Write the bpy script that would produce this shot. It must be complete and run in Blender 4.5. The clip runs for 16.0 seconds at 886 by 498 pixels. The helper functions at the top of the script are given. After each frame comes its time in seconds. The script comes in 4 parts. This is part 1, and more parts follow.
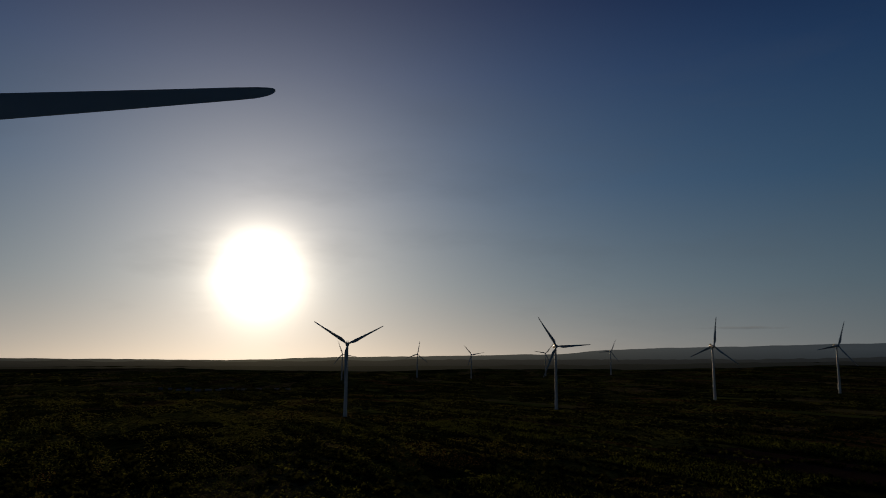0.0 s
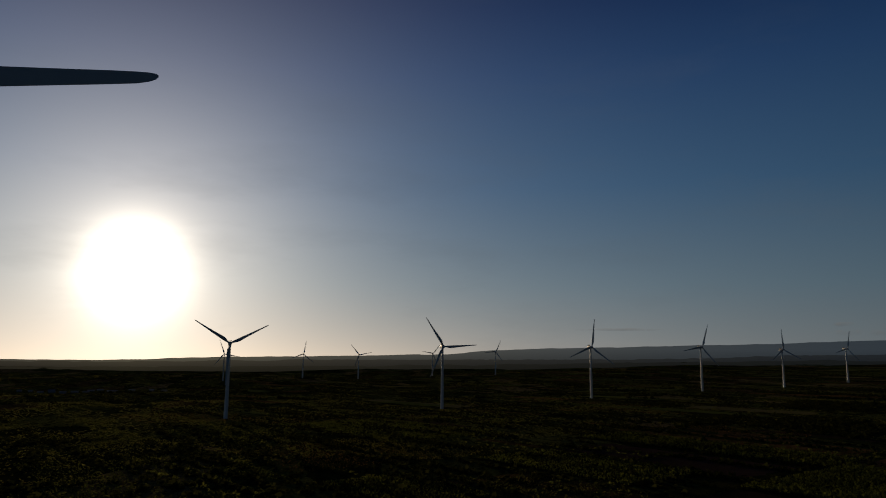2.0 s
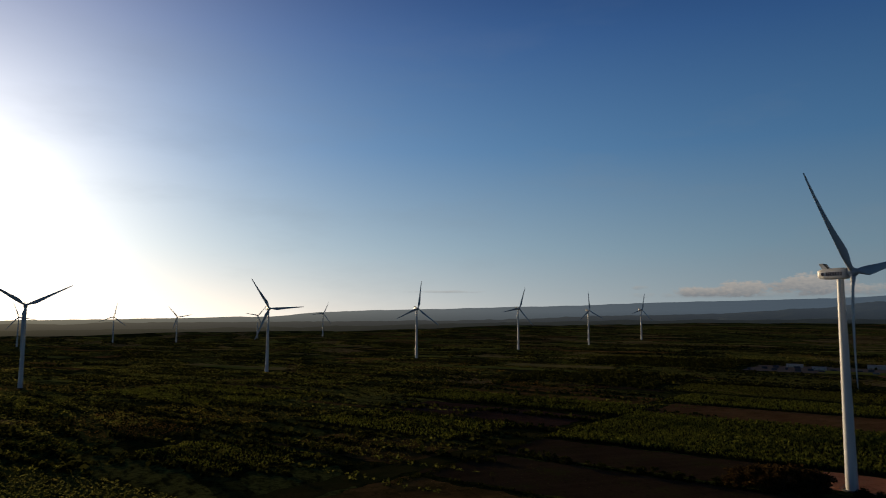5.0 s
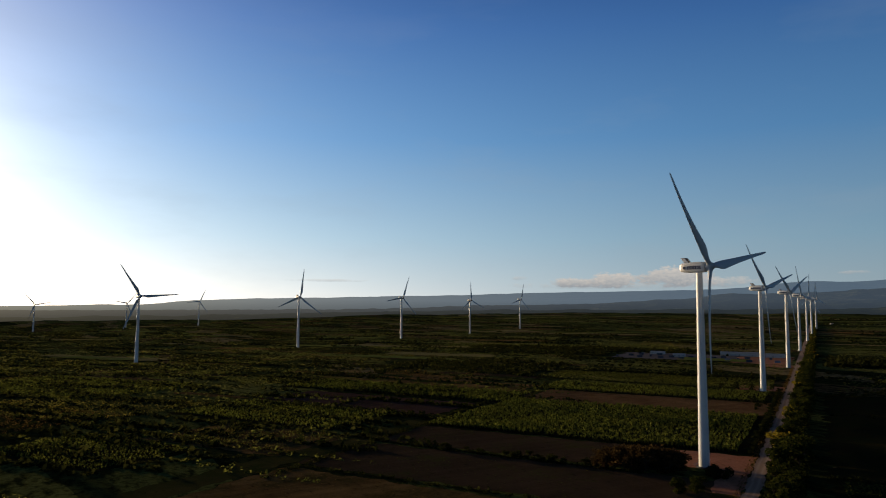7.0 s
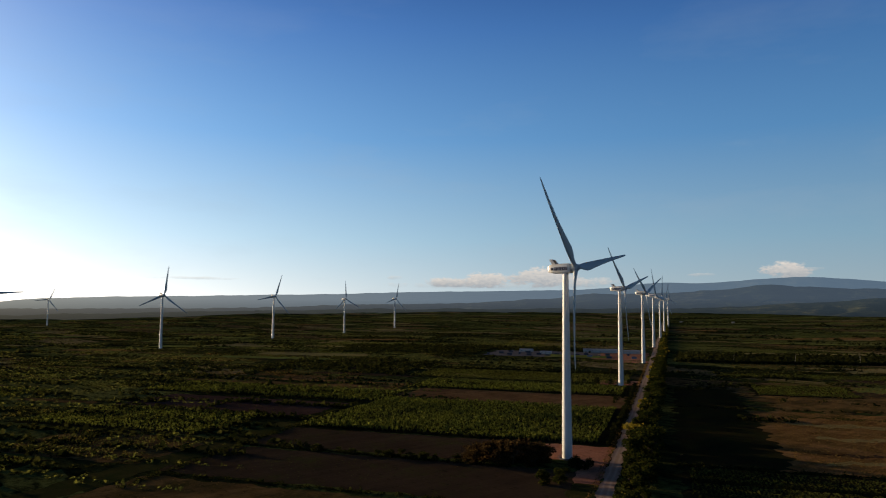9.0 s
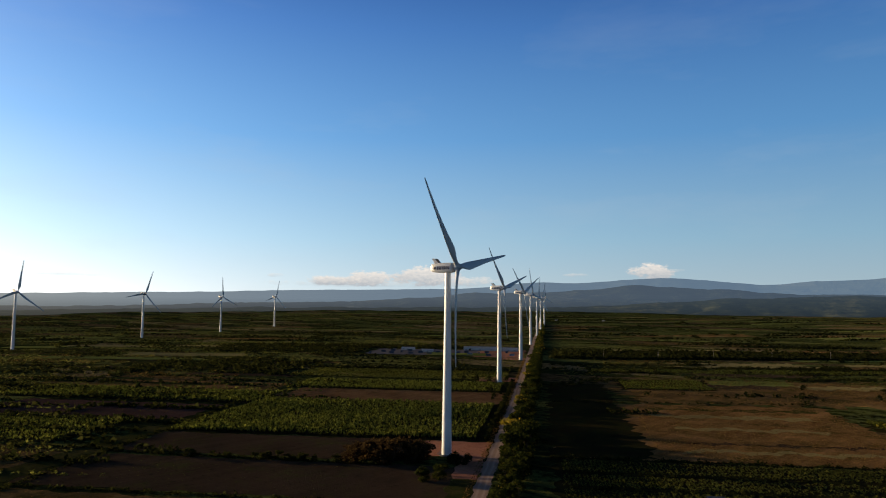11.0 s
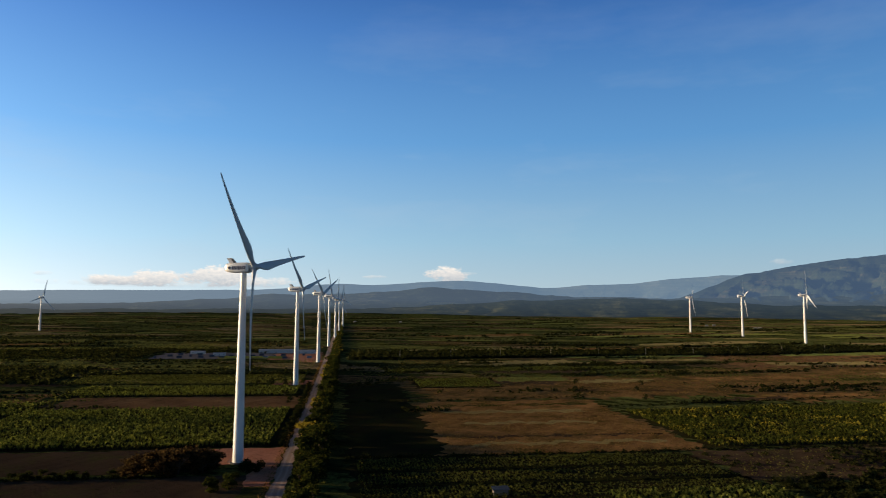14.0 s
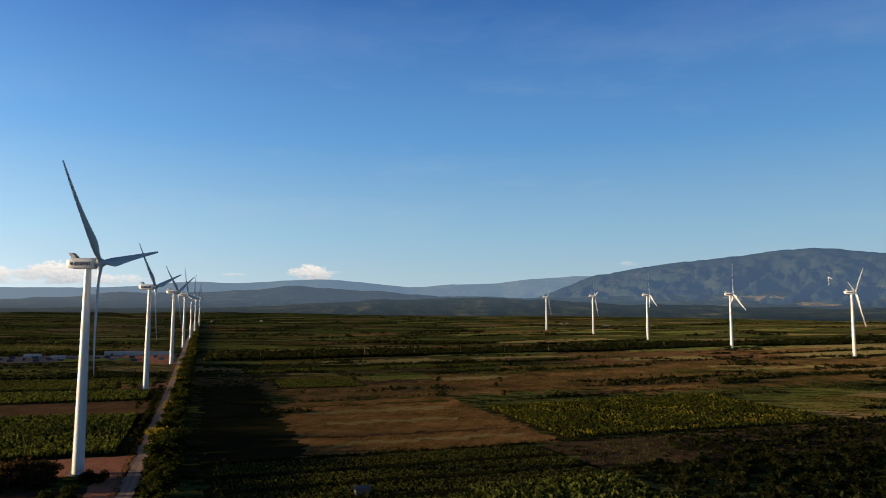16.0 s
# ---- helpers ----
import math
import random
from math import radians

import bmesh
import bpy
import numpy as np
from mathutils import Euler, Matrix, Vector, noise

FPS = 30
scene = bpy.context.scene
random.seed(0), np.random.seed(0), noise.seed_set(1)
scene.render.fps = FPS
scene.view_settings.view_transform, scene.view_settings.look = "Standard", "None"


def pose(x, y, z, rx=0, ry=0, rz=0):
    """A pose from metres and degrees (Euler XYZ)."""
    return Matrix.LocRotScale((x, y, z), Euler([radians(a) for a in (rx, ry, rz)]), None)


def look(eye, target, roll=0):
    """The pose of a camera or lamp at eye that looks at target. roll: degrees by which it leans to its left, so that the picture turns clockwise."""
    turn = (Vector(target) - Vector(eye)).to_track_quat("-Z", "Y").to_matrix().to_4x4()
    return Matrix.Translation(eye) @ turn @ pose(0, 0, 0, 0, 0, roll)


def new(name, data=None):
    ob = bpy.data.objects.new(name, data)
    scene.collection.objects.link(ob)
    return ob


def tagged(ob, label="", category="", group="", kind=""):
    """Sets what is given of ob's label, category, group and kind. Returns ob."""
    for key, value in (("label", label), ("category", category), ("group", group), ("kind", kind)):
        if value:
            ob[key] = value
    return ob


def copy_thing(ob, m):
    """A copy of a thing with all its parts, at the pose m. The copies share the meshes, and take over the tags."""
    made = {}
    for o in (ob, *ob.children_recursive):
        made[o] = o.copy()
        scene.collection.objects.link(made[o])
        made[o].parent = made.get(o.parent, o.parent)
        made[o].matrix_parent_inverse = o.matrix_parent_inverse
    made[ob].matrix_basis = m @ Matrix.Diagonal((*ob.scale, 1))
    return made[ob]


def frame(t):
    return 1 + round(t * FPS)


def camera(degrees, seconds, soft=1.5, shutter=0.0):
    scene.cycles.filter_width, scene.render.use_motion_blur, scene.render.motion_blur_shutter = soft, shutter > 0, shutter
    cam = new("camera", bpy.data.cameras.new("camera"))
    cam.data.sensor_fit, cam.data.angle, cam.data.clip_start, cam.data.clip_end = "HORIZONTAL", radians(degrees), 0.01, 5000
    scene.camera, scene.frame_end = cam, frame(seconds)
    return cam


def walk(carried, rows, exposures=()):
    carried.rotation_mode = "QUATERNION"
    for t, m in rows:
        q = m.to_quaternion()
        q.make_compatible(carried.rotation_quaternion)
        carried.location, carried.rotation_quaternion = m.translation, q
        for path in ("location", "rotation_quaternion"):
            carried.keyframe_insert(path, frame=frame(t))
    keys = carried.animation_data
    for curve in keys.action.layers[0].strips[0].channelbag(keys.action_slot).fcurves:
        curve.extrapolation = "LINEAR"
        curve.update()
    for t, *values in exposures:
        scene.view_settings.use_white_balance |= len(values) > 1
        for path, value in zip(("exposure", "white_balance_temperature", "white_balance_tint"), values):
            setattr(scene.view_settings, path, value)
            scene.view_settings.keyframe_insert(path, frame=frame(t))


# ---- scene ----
cam = camera(64.92, 16.0, soft=0.95, shutter=0.4)
EYE_Z = 60.0
# seconds, yaw, pitch, roll: the camera hangs in the air and turns to the right
PATH = [
    (0.0, 1.85, 9.06, -0.66),
    (0.5, -0.37, 9.13, -0.61),
    (1.0, -2.51, 9.16, -0.60),
    (1.5, -4.75, 9.12, -0.77),
    (2.0, -7.27, 9.17, -0.68),
    (2.5, -9.40, 9.22, -0.60),
    (3.0, -11.63, 8.83, -0.56),
    (3.5, -14.01, 8.00, -0.71),
    (4.0, -16.37, 7.11, -0.55),
    (6.5, -28.45, 5.36, -0.38),
    (7.0, -30.77, 5.34, -0.42),
    (7.5, -33.15, 5.34, -0.42),
    (8.0, -35.63, 5.34, -0.41),
    (8.5, -38.22, 5.24, -0.30),
    (9.0, -41.00, 5.34, -0.40),
    (11.5, -53.05, 5.32, -0.41),
    (12.0, -55.68, 5.42, -0.39),
    (12.5, -58.31, 5.41, -0.38),
    (13.0, -61.10, 5.41, -0.36),
    (13.5, -63.99, 5.50, -0.34),
    (14.0, -66.97, 5.50, -0.22),
    (14.5, -69.86, 5.49, -0.20),
    (15.0, -72.47, 5.44, -0.16),
    (15.5, -75.33, 5.40, -0.13),
    (16.0, -78.02, 5.45, -0.09),
]
walk(cam, [(t, pose(0, 0, EYE_Z, 90 + pitch, roll, yaw)) for t, yaw, pitch, roll in PATH],
     exposures=[(0.0, -1.85), (2.5, -1.48), (3.5, -1.08), (4.2, -0.70), (6.5, 0.20), (9.0, 0.62), (12.0, 1.00), (16.0, 1.10)])

# ------------------------------------------------------------------ light
SUN_AZ, SUN_EL = radians(16.8), radians(6.6)
SUN_DIR = Vector((-math.sin(SUN_AZ) * math.cos(SUN_EL), math.cos(SUN_AZ) * math.cos(SUN_EL), math.sin(SUN_EL)))
sun_lamp = new("sun", bpy.data.lights.new("sun", "SUN"))
sun_lamp.data.energy, sun_lamp.data.angle, sun_lamp.data.color = 5.0, radians(0.6), (1.0, 0.74, 0.44)
sun_lamp.matrix_world = look((0, 0, 0), -SUN_DIR)


class Nodes:
    """Short hand for node trees."""

    def __init__(self, tree):
        self.tree = tree
        self.tree.nodes.clear()

    def add(self, kind, links=None, operation=""):
        node = self.tree.nodes.new(kind)
        if operation:
            node.operation = operation
        for key, value in (links or {}).items():
            if isinstance(value, bpy.types.NodeSocket):
                self.tree.links.new(value, node.inputs[key])
            else:
                node.inputs[key].default_value = value
        return node

    def math(self, op, a, b=0.0, c=0.0, clamp=False):
        n = self.add("ShaderNodeMath", {0: a, 1: b, 2: c}, op)
        n.use_clamp = clamp
        return n.outputs[0]

    def mix(self, fac, a, b, blend="MIX"):
        n = self.add("ShaderNodeMix")
        n.data_type, n.blend_type = "RGBA", blend
        for i, v in ((0, fac), (6, a), (7, b)):
            if isinstance(v, bpy.types.NodeSocket):
                self.tree.links.new(v, n.inputs[i])
            else:
                n.inputs[i].default_value = v if i == 0 else (*v, 1)
        return n.outputs[2]

    def ramp(self, fac, stops, mode="LINEAR"):
        n = self.add("ShaderNodeValToRGB", {0: fac})
        n.color_ramp.interpolation = mode
        while len(n.color_ramp.elements) < len(stops):
            n.color_ramp.elements.new(0.5)
        for el, (p, c) in zip(n.color_ramp.elements, stops):
            el.position, el.color = p, (*c, 1)
        return n.outputs[0]

    def noise(self, vec, scale, detail=4.0, rough=0.55):
        return self.add("ShaderNodeTexNoise", {"Vector": vec, "Scale": scale, "Detail": detail, "Roughness": rough}).outputs[0]


world = bpy.data.worlds.new("sky")
scene.world = world
world.use_nodes = True
w = Nodes(world.node_tree)
sky = w.add("ShaderNodeTexSky")
sky.sky_type, sky.sun_disc, sky.sun_elevation, sky.sun_rotation = "NISHITA", False, SUN_EL, -SUN_AZ
sky.altitude, sky.air_density, sky.dust_density, sky.ozone_density = 0.0, 1.0, 0.6, 3.0
way = w.add("ShaderNodeTexCoord").outputs["Generated"]
way = w.add("ShaderNodeVectorMath", {0: way}, operation="NORMALIZE").outputs[0]
xyz = w.add("ShaderNodeSeparateXYZ", {0: way})
az = w.math("MULTIPLY", w.math("ARCTAN2", w.math("MULTIPLY", xyz.outputs[0], -1.0), xyz.outputs[1]), 57.2958)
el = w.math("MULTIPLY", w.math("ARCSINE", xyz.outputs[2]), 57.2958)
dot = w.add("ShaderNodeVectorMath", {0: way, 1: SUN_DIR}, operation="DOT_PRODUCT").outputs["Value"]
off = w.math("MULTIPLY", w.math("ARCCOSINE", w.math("MINIMUM", dot, 0.999999)), 57.2958)  # degrees from the sun


def aureole(width, power):
    q = w.math("DIVIDE", off, width)
    return w.math("EXPONENT", w.math("MULTIPLY", w.math("POWER", q, power), -1.0))


# clear evening sky by elevation, over the physical sky's own tone
tone = w.ramp(w.math("DIVIDE", el, 60.0, clamp=True),
              [(0.0, (0.50, 0.60, 0.65)), (0.05, (0.41, 0.57, 0.67)), (0.10, (0.31, 0.53, 0.70)), (0.235, (0.125, 0.345, 0.67)),
               (0.38, (0.060, 0.195, 0.51)), (0.47, (0.029, 0.108, 0.35)), (0.56, (0.014, 0.054, 0.195)), (0.75, (0.008, 0.030, 0.105)), (1.0, (0.003, 0.013, 0.05))])
side = w.math("MULTIPLY_ADD", aureole(54.0, 2.0), 1.15, 1.0)
tone = w.add("ShaderNodeVectorMath", {0: tone, 3: side}, "SCALE").outputs[0]
total = w.mix(1.0, tone, w.mix(0.999, sky.outputs[0], (0, 0, 0)), "ADD")
total = w.mix(1.0, total, w.mix(aureole(7.4, 1.0), (0, 0, 0), (8.6, 7.4, 6.0)), "ADD")
total = w.mix(1.0, total, w.mix(aureole(2.15, 1.5), (0, 0, 0), (34.0, 30.0, 24.0)), "ADD")
low = w.math("EXPONENT", w.math("MULTIPLY", w.math("MAXIMUM", el, 0.0), -0.13))
low = w.math("MULTIPLY", low, aureole(42.0, 1.7))
total = w.mix(1.0, total, w.mix(low, (0, 0, 0), (1.40, 1.27, 1.15)), "ADD")
ember = w.math("MULTIPLY", w.math("EXPONENT", w.math("MULTIPLY", w.math("MAXIMUM", el, 0.0), -0.38)), aureole(24.0, 1.5))
total = w.mix(1.0, total, w.mix(ember, (0, 0, 0), (3.8, 2.3, 0.85)), "ADD")

# low clouds over the far hills: soft-edged lumps in azimuth and elevation, and thin veils
place = w.add("ShaderNodeCombineXYZ", {0: az, 1: w.math("MULTIPLY", el, 1.9), 2: 0.0}).outputs[0]
fluff = w.noise(place, 0.8, 5.0, 0.55)
fine = w.noise(place, 2.6, 5.0, 0.6)
fluff = w.math("ADD", w.math("MULTIPLY", fluff, 0.65), w.math("MULTIPLY", fine, 0.35))


def cloud(a, e, wa, we, gain):
    """A lump with a noisy outline: how thick it is, and how high in it (0 its foot, 1 its top)."""
    p = w.math("DIVIDE", w.math("SUBTRACT", az, a), wa)
    q = w.math("DIVIDE", w.math("SUBTRACT", el, e), we)
    d = w.math("ADD", w.math("MULTIPLY", p, p), w.math("MULTIPLY", q, q))
    m = w.math("ADD", w.math("SUBTRACT", 0.80, w.math("MULTIPLY", d, 0.85)), w.math("MULTIPLY", w.math("SUBTRACT", fluff, 0.5), 3.2))
    m = w.math("SUBTRACT", m, w.math("MULTIPLY", w.math("SUBTRACT", -0.75, q, clamp=True), 2.0))  # flat foot
    return w.math("MULTIPLY", m, gain, clamp=True), w.math("MULTIPLY_ADD", q, 0.75, 0.55, clamp=True)


for a, e, wa, we, gain in ((-45.5, 2.35, 9.0, 0.32, 0.5), (-67.4, 3.38, 1.8, 0.75, 2.6), (-68.9, 3.45, 0.9, 0.2, 0.6), (-44.4, 2.75, 2.2, 0.75, 2.6), (-41.8, 2.6, 2.6, 0.45, 1.6),
                           (-49.2, 3.0, 2.8, 0.95, 2.4), (-52.5, 2.6, 3.0, 0.45, 1.0), (-61.3, 3.15, 1.3, 0.17, 0.6), (-37.0, 2.95, 0.7, 0.2, 0.5), (-21.5, 2.65, 3.4, 0.14, 0.5), (-93.0, 4.1, 0.9, 0.25, 0.35)):
    thick, height = cloud(a, e, wa, we, gain)
    lit = w.math("ADD", w.math("MULTIPLY", height, 0.75), w.math("MULTIPLY", w.math("SUBTRACT", fine, 0.4), 0.9), clamp=True)
    total = w.mix(w.math("MULTIPLY", thick, 0.9), total, w.mix(lit, (0.52, 0.57, 0.63), (1.20, 1.09, 0.98)))
veil_at = w.add("ShaderNodeCombineXYZ", {0: w.math("MULTIPLY", az, 0.045), 1: w.math("MULTIPLY", el, 0.16), 2: 1.7}).outputs[0]
veil = w.math("MULTIPLY", w.math("SUBTRACT", w.noise(veil_at, 1.0, 5.0, 0.6), 0.5), 2.6, clamp=True)
veil = w.math("MULTIPLY", veil, w.math("EXPONENT", w.math("MULTIPLY", w.math("MAXIMUM", w.math("SUBTRACT", el, 14.0), 0.0), -0.09)))
total = w.mix(w.math("MULTIPLY", veil, 0.30), total, (0.62, 0.70, 0.78))
w.add("ShaderNodeOutputWorld", {0: w.add("ShaderNodeBackground", {0: total, 1: 0.42}).outputs[0]})

# ------------------------------------------------------------------ the plan
ROW = radians(-59.0)                       # the row of turbines and the road run this way
U = Vector((-math.sin(ROW), math.cos(ROW)))  # along the road
V = Vector((U.y, -U.x))                      # to the right of it


def spot(u, v):
    return U.x * u + V.x * v, U.y * u + V.y * v


def polar(az_deg, d):
    a = radians(az_deg)
    return -math.sin(a) * d, math.cos(a) * d


SLOPE_AZ = [-180, -110, -85, -60, -37, -25, -12, 8, 60, 180]
SLOPE = [0.010, 0.018, 0.019, 0.015, 0.015, 0.011, 0.003, -0.009, -0.006, 0.010]
RISE_AZ = [-115, -95, -78, -60, -33, -16, -1, 8, 30, 60]
RISE = [-0.006, 0.0, 0.011, 0.023, 0.017, 0.014, 0.020, 0.024, 0.020, 0.0]  # steeper towards the hills' feet


def ground_np(x, y):
    d = np.hypot(x, y)
    a = np.degrees(np.arctan2(-x, y))
    s = np.interp(a, SLOPE_AZ, SLOPE)
    z = s * np.maximum(0, d - 450) + np.interp(a, RISE_AZ, RISE) * np.maximum(0, d - 1900)
    roll = np.sin(x * 0.0043 + 1.0) * np.cos(y * 0.0037 + 0.4) * 3.0 + np.sin(x * 0.011 - y * 0.009) * 1.2
    return z + roll * np.clip((d - 650) / 900, 0, 1)


def ground(x, y):
    return float(ground_np(np.array([x]), np.array([y]))[0])


# ------------------------------------------------------------------ materials
def material(name, build):
    m = bpy.data.materials.new(name)
    m.use_nodes = True
    n = Nodes(m.node_tree)
    shader = build(n)
    n.add("ShaderNodeOutputMaterial", {0: shader})
    return m


def principled(n, colour, rough=0.8, normal=None, **more):
    links = {"Base Color": colour if isinstance(colour, bpy.types.NodeSocket) else (*colour, 1), "Roughness": rough}
    if normal is not None:
        links["Normal"] = normal
    links.update({k.replace("_", " "): v for k, v in more.items()})
    return n.add("ShaderNodeBsdfPrincipled", links).outputs[0]


def bump(n, height, strength, distance):
    return n.add("ShaderNodeBump", {"Height": height, "Strength": strength, "Distance": distance}).outputs[0]


def along_rows(n, stretch=(1, 1, 1)):
    at = n.add("ShaderNodeTexCoord").outputs["Object"]
    # the z turn brings x along the road and y across it
    return n.add("ShaderNodeMapping", {0: at, "Rotation": (0, 0, -math.atan2(U.y, U.x)), "Scale": stretch}).outputs[0]


def soil(name, dark, light, green, green_share=0.3, furrow=0.0):
    """Bare or weedy earth: grain, blotches, weeds and, where ploughed, furrows."""
    def build(n):
        at = along_rows(n)
        blot = n.noise(at, 0.035, 5.0, 0.6)
        grain = n.noise(at, 0.9, 6.0, 0.7)
        streak = n.noise(along_rows(n, (0.012, 0.16, 1)), 1.0, 4.0, 0.6)
        c = n.ramp(n.math("ADD", n.math("MULTIPLY", blot, 0.55), n.math("MULTIPLY", streak, 0.45)),
                   [(0.32, dark), (0.68, light)])
        weeds = n.math("MULTIPLY", n.math("SUBTRACT", n.math("ADD", n.math("MULTIPLY", n.noise(at, 0.045, 8.0, 0.75), 0.7),
                       n.math("MULTIPLY", grain, 0.3)), 0.62 - 0.3 * green_share), 7.0, clamp=True)
        c = n.mix(weeds, c, green)
        c = n.mix(n.math("MULTIPLY", n.math("SUBTRACT", grain, 0.35), 1.2, clamp=True), n.mix(0.45, c, (0.012, 0.009, 0.006)), c)
        clod = n.noise(along_rows(n, (0.5, 0.22, 1)), 1.0, 5.0, 0.7)
        c = n.mix(n.math("MULTIPLY", n.math("SUBTRACT", clod, 0.55), 6.0, clamp=True), c, n.mix(0.65, c, (0.008, 0.009, 0.004)))
        h = grain
        if furrow:
            wave = n.add("ShaderNodeTexWave", {"Vector": at, "Scale": furrow, "Distortion": 1.5, "Detail": 2.0})
            wave.bands_direction = "Y"
            wave = wave.outputs[1]
            h = n.math("ADD", grain, n.math("MULTIPLY", wave, 0.8))
        return n.add("ShaderNodeBsdfDiffuse", {0: c, 1: 0.6, "Normal": bump(n, h, 1.0, 0.6)}).outputs[0]
    return material(name, build)


def plain(n):
    """The wide plain: a patchwork of small fields, scrub and bare soil, with shade among weeds mottled in."""
    at = along_rows(n, (1.25, 0.36, 1))
    warp = n.add("ShaderNodeTexNoise", {"Vector": at, "Scale": 0.012, "Detail": 3.0}).outputs[1]
    moved = n.add("ShaderNodeVectorMath", {0: at, 1: n.add("ShaderNodeVectorMath", {0: warp, 3: 22.0}, "SCALE").outputs[0]}, "ADD").outputs[0]
    cell = n.add("ShaderNodeTexVoronoi", {"Vector": moved, "Scale": 0.0125, "Randomness": 0.9})
    cell.distance = "CHEBYCHEV"
    pick = n.add("ShaderNodeSeparateColor", {0: cell.outputs[1]}).outputs[0]
    c = n.ramp(pick, [(0.0, (0.026, 0.030, 0.010)), (0.20, (0.085, 0.095, 0.024)), (0.38, (0.130, 0.130, 0.034)), (0.52, (0.110, 0.072, 0.033)),
                      (0.62, (0.046, 0.052, 0.016)), (0.80, (0.230, 0.165, 0.075)), (0.88, (0.085, 0.094, 0.026))], "CONSTANT")
    near_at = along_rows(n)
    big = n.noise(near_at, 0.012, 5.0, 0.6)
    grain = n.noise(near_at, 0.35, 7.0, 0.72)
    brush = n.noise(along_rows(n, (0.16, 0.05, 1)), 1.0, 6.0, 0.65)
    c = n.mix(n.math("MULTIPLY", n.math("SUBTRACT", big, 0.42), 3.0, clamp=True), c, n.mix(0.6, c, (0.034, 0.042, 0.012)))
    # near-black mottles: low brush, and the shade between weeds painted into the colour
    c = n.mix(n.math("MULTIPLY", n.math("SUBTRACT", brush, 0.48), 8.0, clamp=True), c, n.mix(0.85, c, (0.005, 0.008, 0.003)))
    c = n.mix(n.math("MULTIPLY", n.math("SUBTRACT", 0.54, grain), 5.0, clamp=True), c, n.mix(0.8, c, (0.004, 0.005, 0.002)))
    return n.add("ShaderNodeBsdfDiffuse", {0: c, 1: 0.6, "Normal": bump(n, grain, 1.0, 1.4)}).outputs[0]


def leaf(name, dark, light, tip=None, share=0.0, through_leaf=1.0):
    """Foliage: each leaf a shade of its own, lit through from behind."""
    def build(n):
        rnd = n.add("ShaderNodeNewGeometry").outputs["Random Per Island"]
        own = n.add("ShaderNodeObjectInfo").outputs["Random"]
        at = n.add("ShaderNodeTexCoord").outputs["Object"]
        c = n.mix(rnd, dark, light)
        if tip:
            c = n.mix(n.math("MULTIPLY", n.math("SUBTRACT", n.math("ADD", n.math("MULTIPLY", n.noise(at, 0.05, 3.0), 0.75), n.math("MULTIPLY", rnd, 0.35)), 0.72 - share * 0.4), 8.0, clamp=True), c, tip)
        c = n.mix(n.math("MULTIPLY", own, 0.25), c, dark)
        a = principled(n, c, 0.6, Specular_IOR_Level=0.0)
        b = n.add("ShaderNodeBsdfTranslucent", {0: n.mix(1.0, c, (through_leaf, through_leaf, through_leaf * 0.8), "MULTIPLY")}).outputs[0]
        return n.add("ShaderNodeMixShader", {0: 0.5, 1: a, 2: b}).outputs[0]
    return material(name, build)


def steel_paint(n):
    at = n.add("ShaderNodeTexCoord").outputs["Object"]
    tall = n.add("ShaderNodeMapping", {0: at, "Scale": (1.2, 1.2, 0.05)}).outputs[0]
    streak = n.noise(tall, 1.5, 5.0, 0.6)
    blot = n.noise(at, 0.35, 3.0)
    c = n.mix(n.math("MULTIPLY", n.math("SUBTRACT", streak, 0.45), 1.4, clamp=True), (0.52, 0.52, 0.51), (0.42, 0.41, 0.39))
    c = n.mix(n.math("MULTIPLY", blot, 0.25), c, (0.47, 0.46, 0.45))
    return principled(n, c, 0.42)


def blade_paint(n):
    at = n.add("ShaderNodeTexCoord").outputs["Object"]
    c = n.mix(n.noise(at, 0.5, 4.0), (0.34, 0.36, 0.37), (0.42, 0.43, 0.43))
    return principled(n, c, 0.38)


def simple(name, a, b, scale, rough, metal=0.0, relief=0.0):
    def build(n):
        at = n.add("ShaderNodeTexCoord").outputs["Object"]
        g = n.noise(at, scale, 5.0, 0.6)
        return principled(n, n.mix(g, a, b), rough, bump(n, g, 0.6, relief) if relief else None, Metallic=metal, Specular_IOR_Level=0.0 if rough > 0.8 else 0.4)
    return material(name, build)


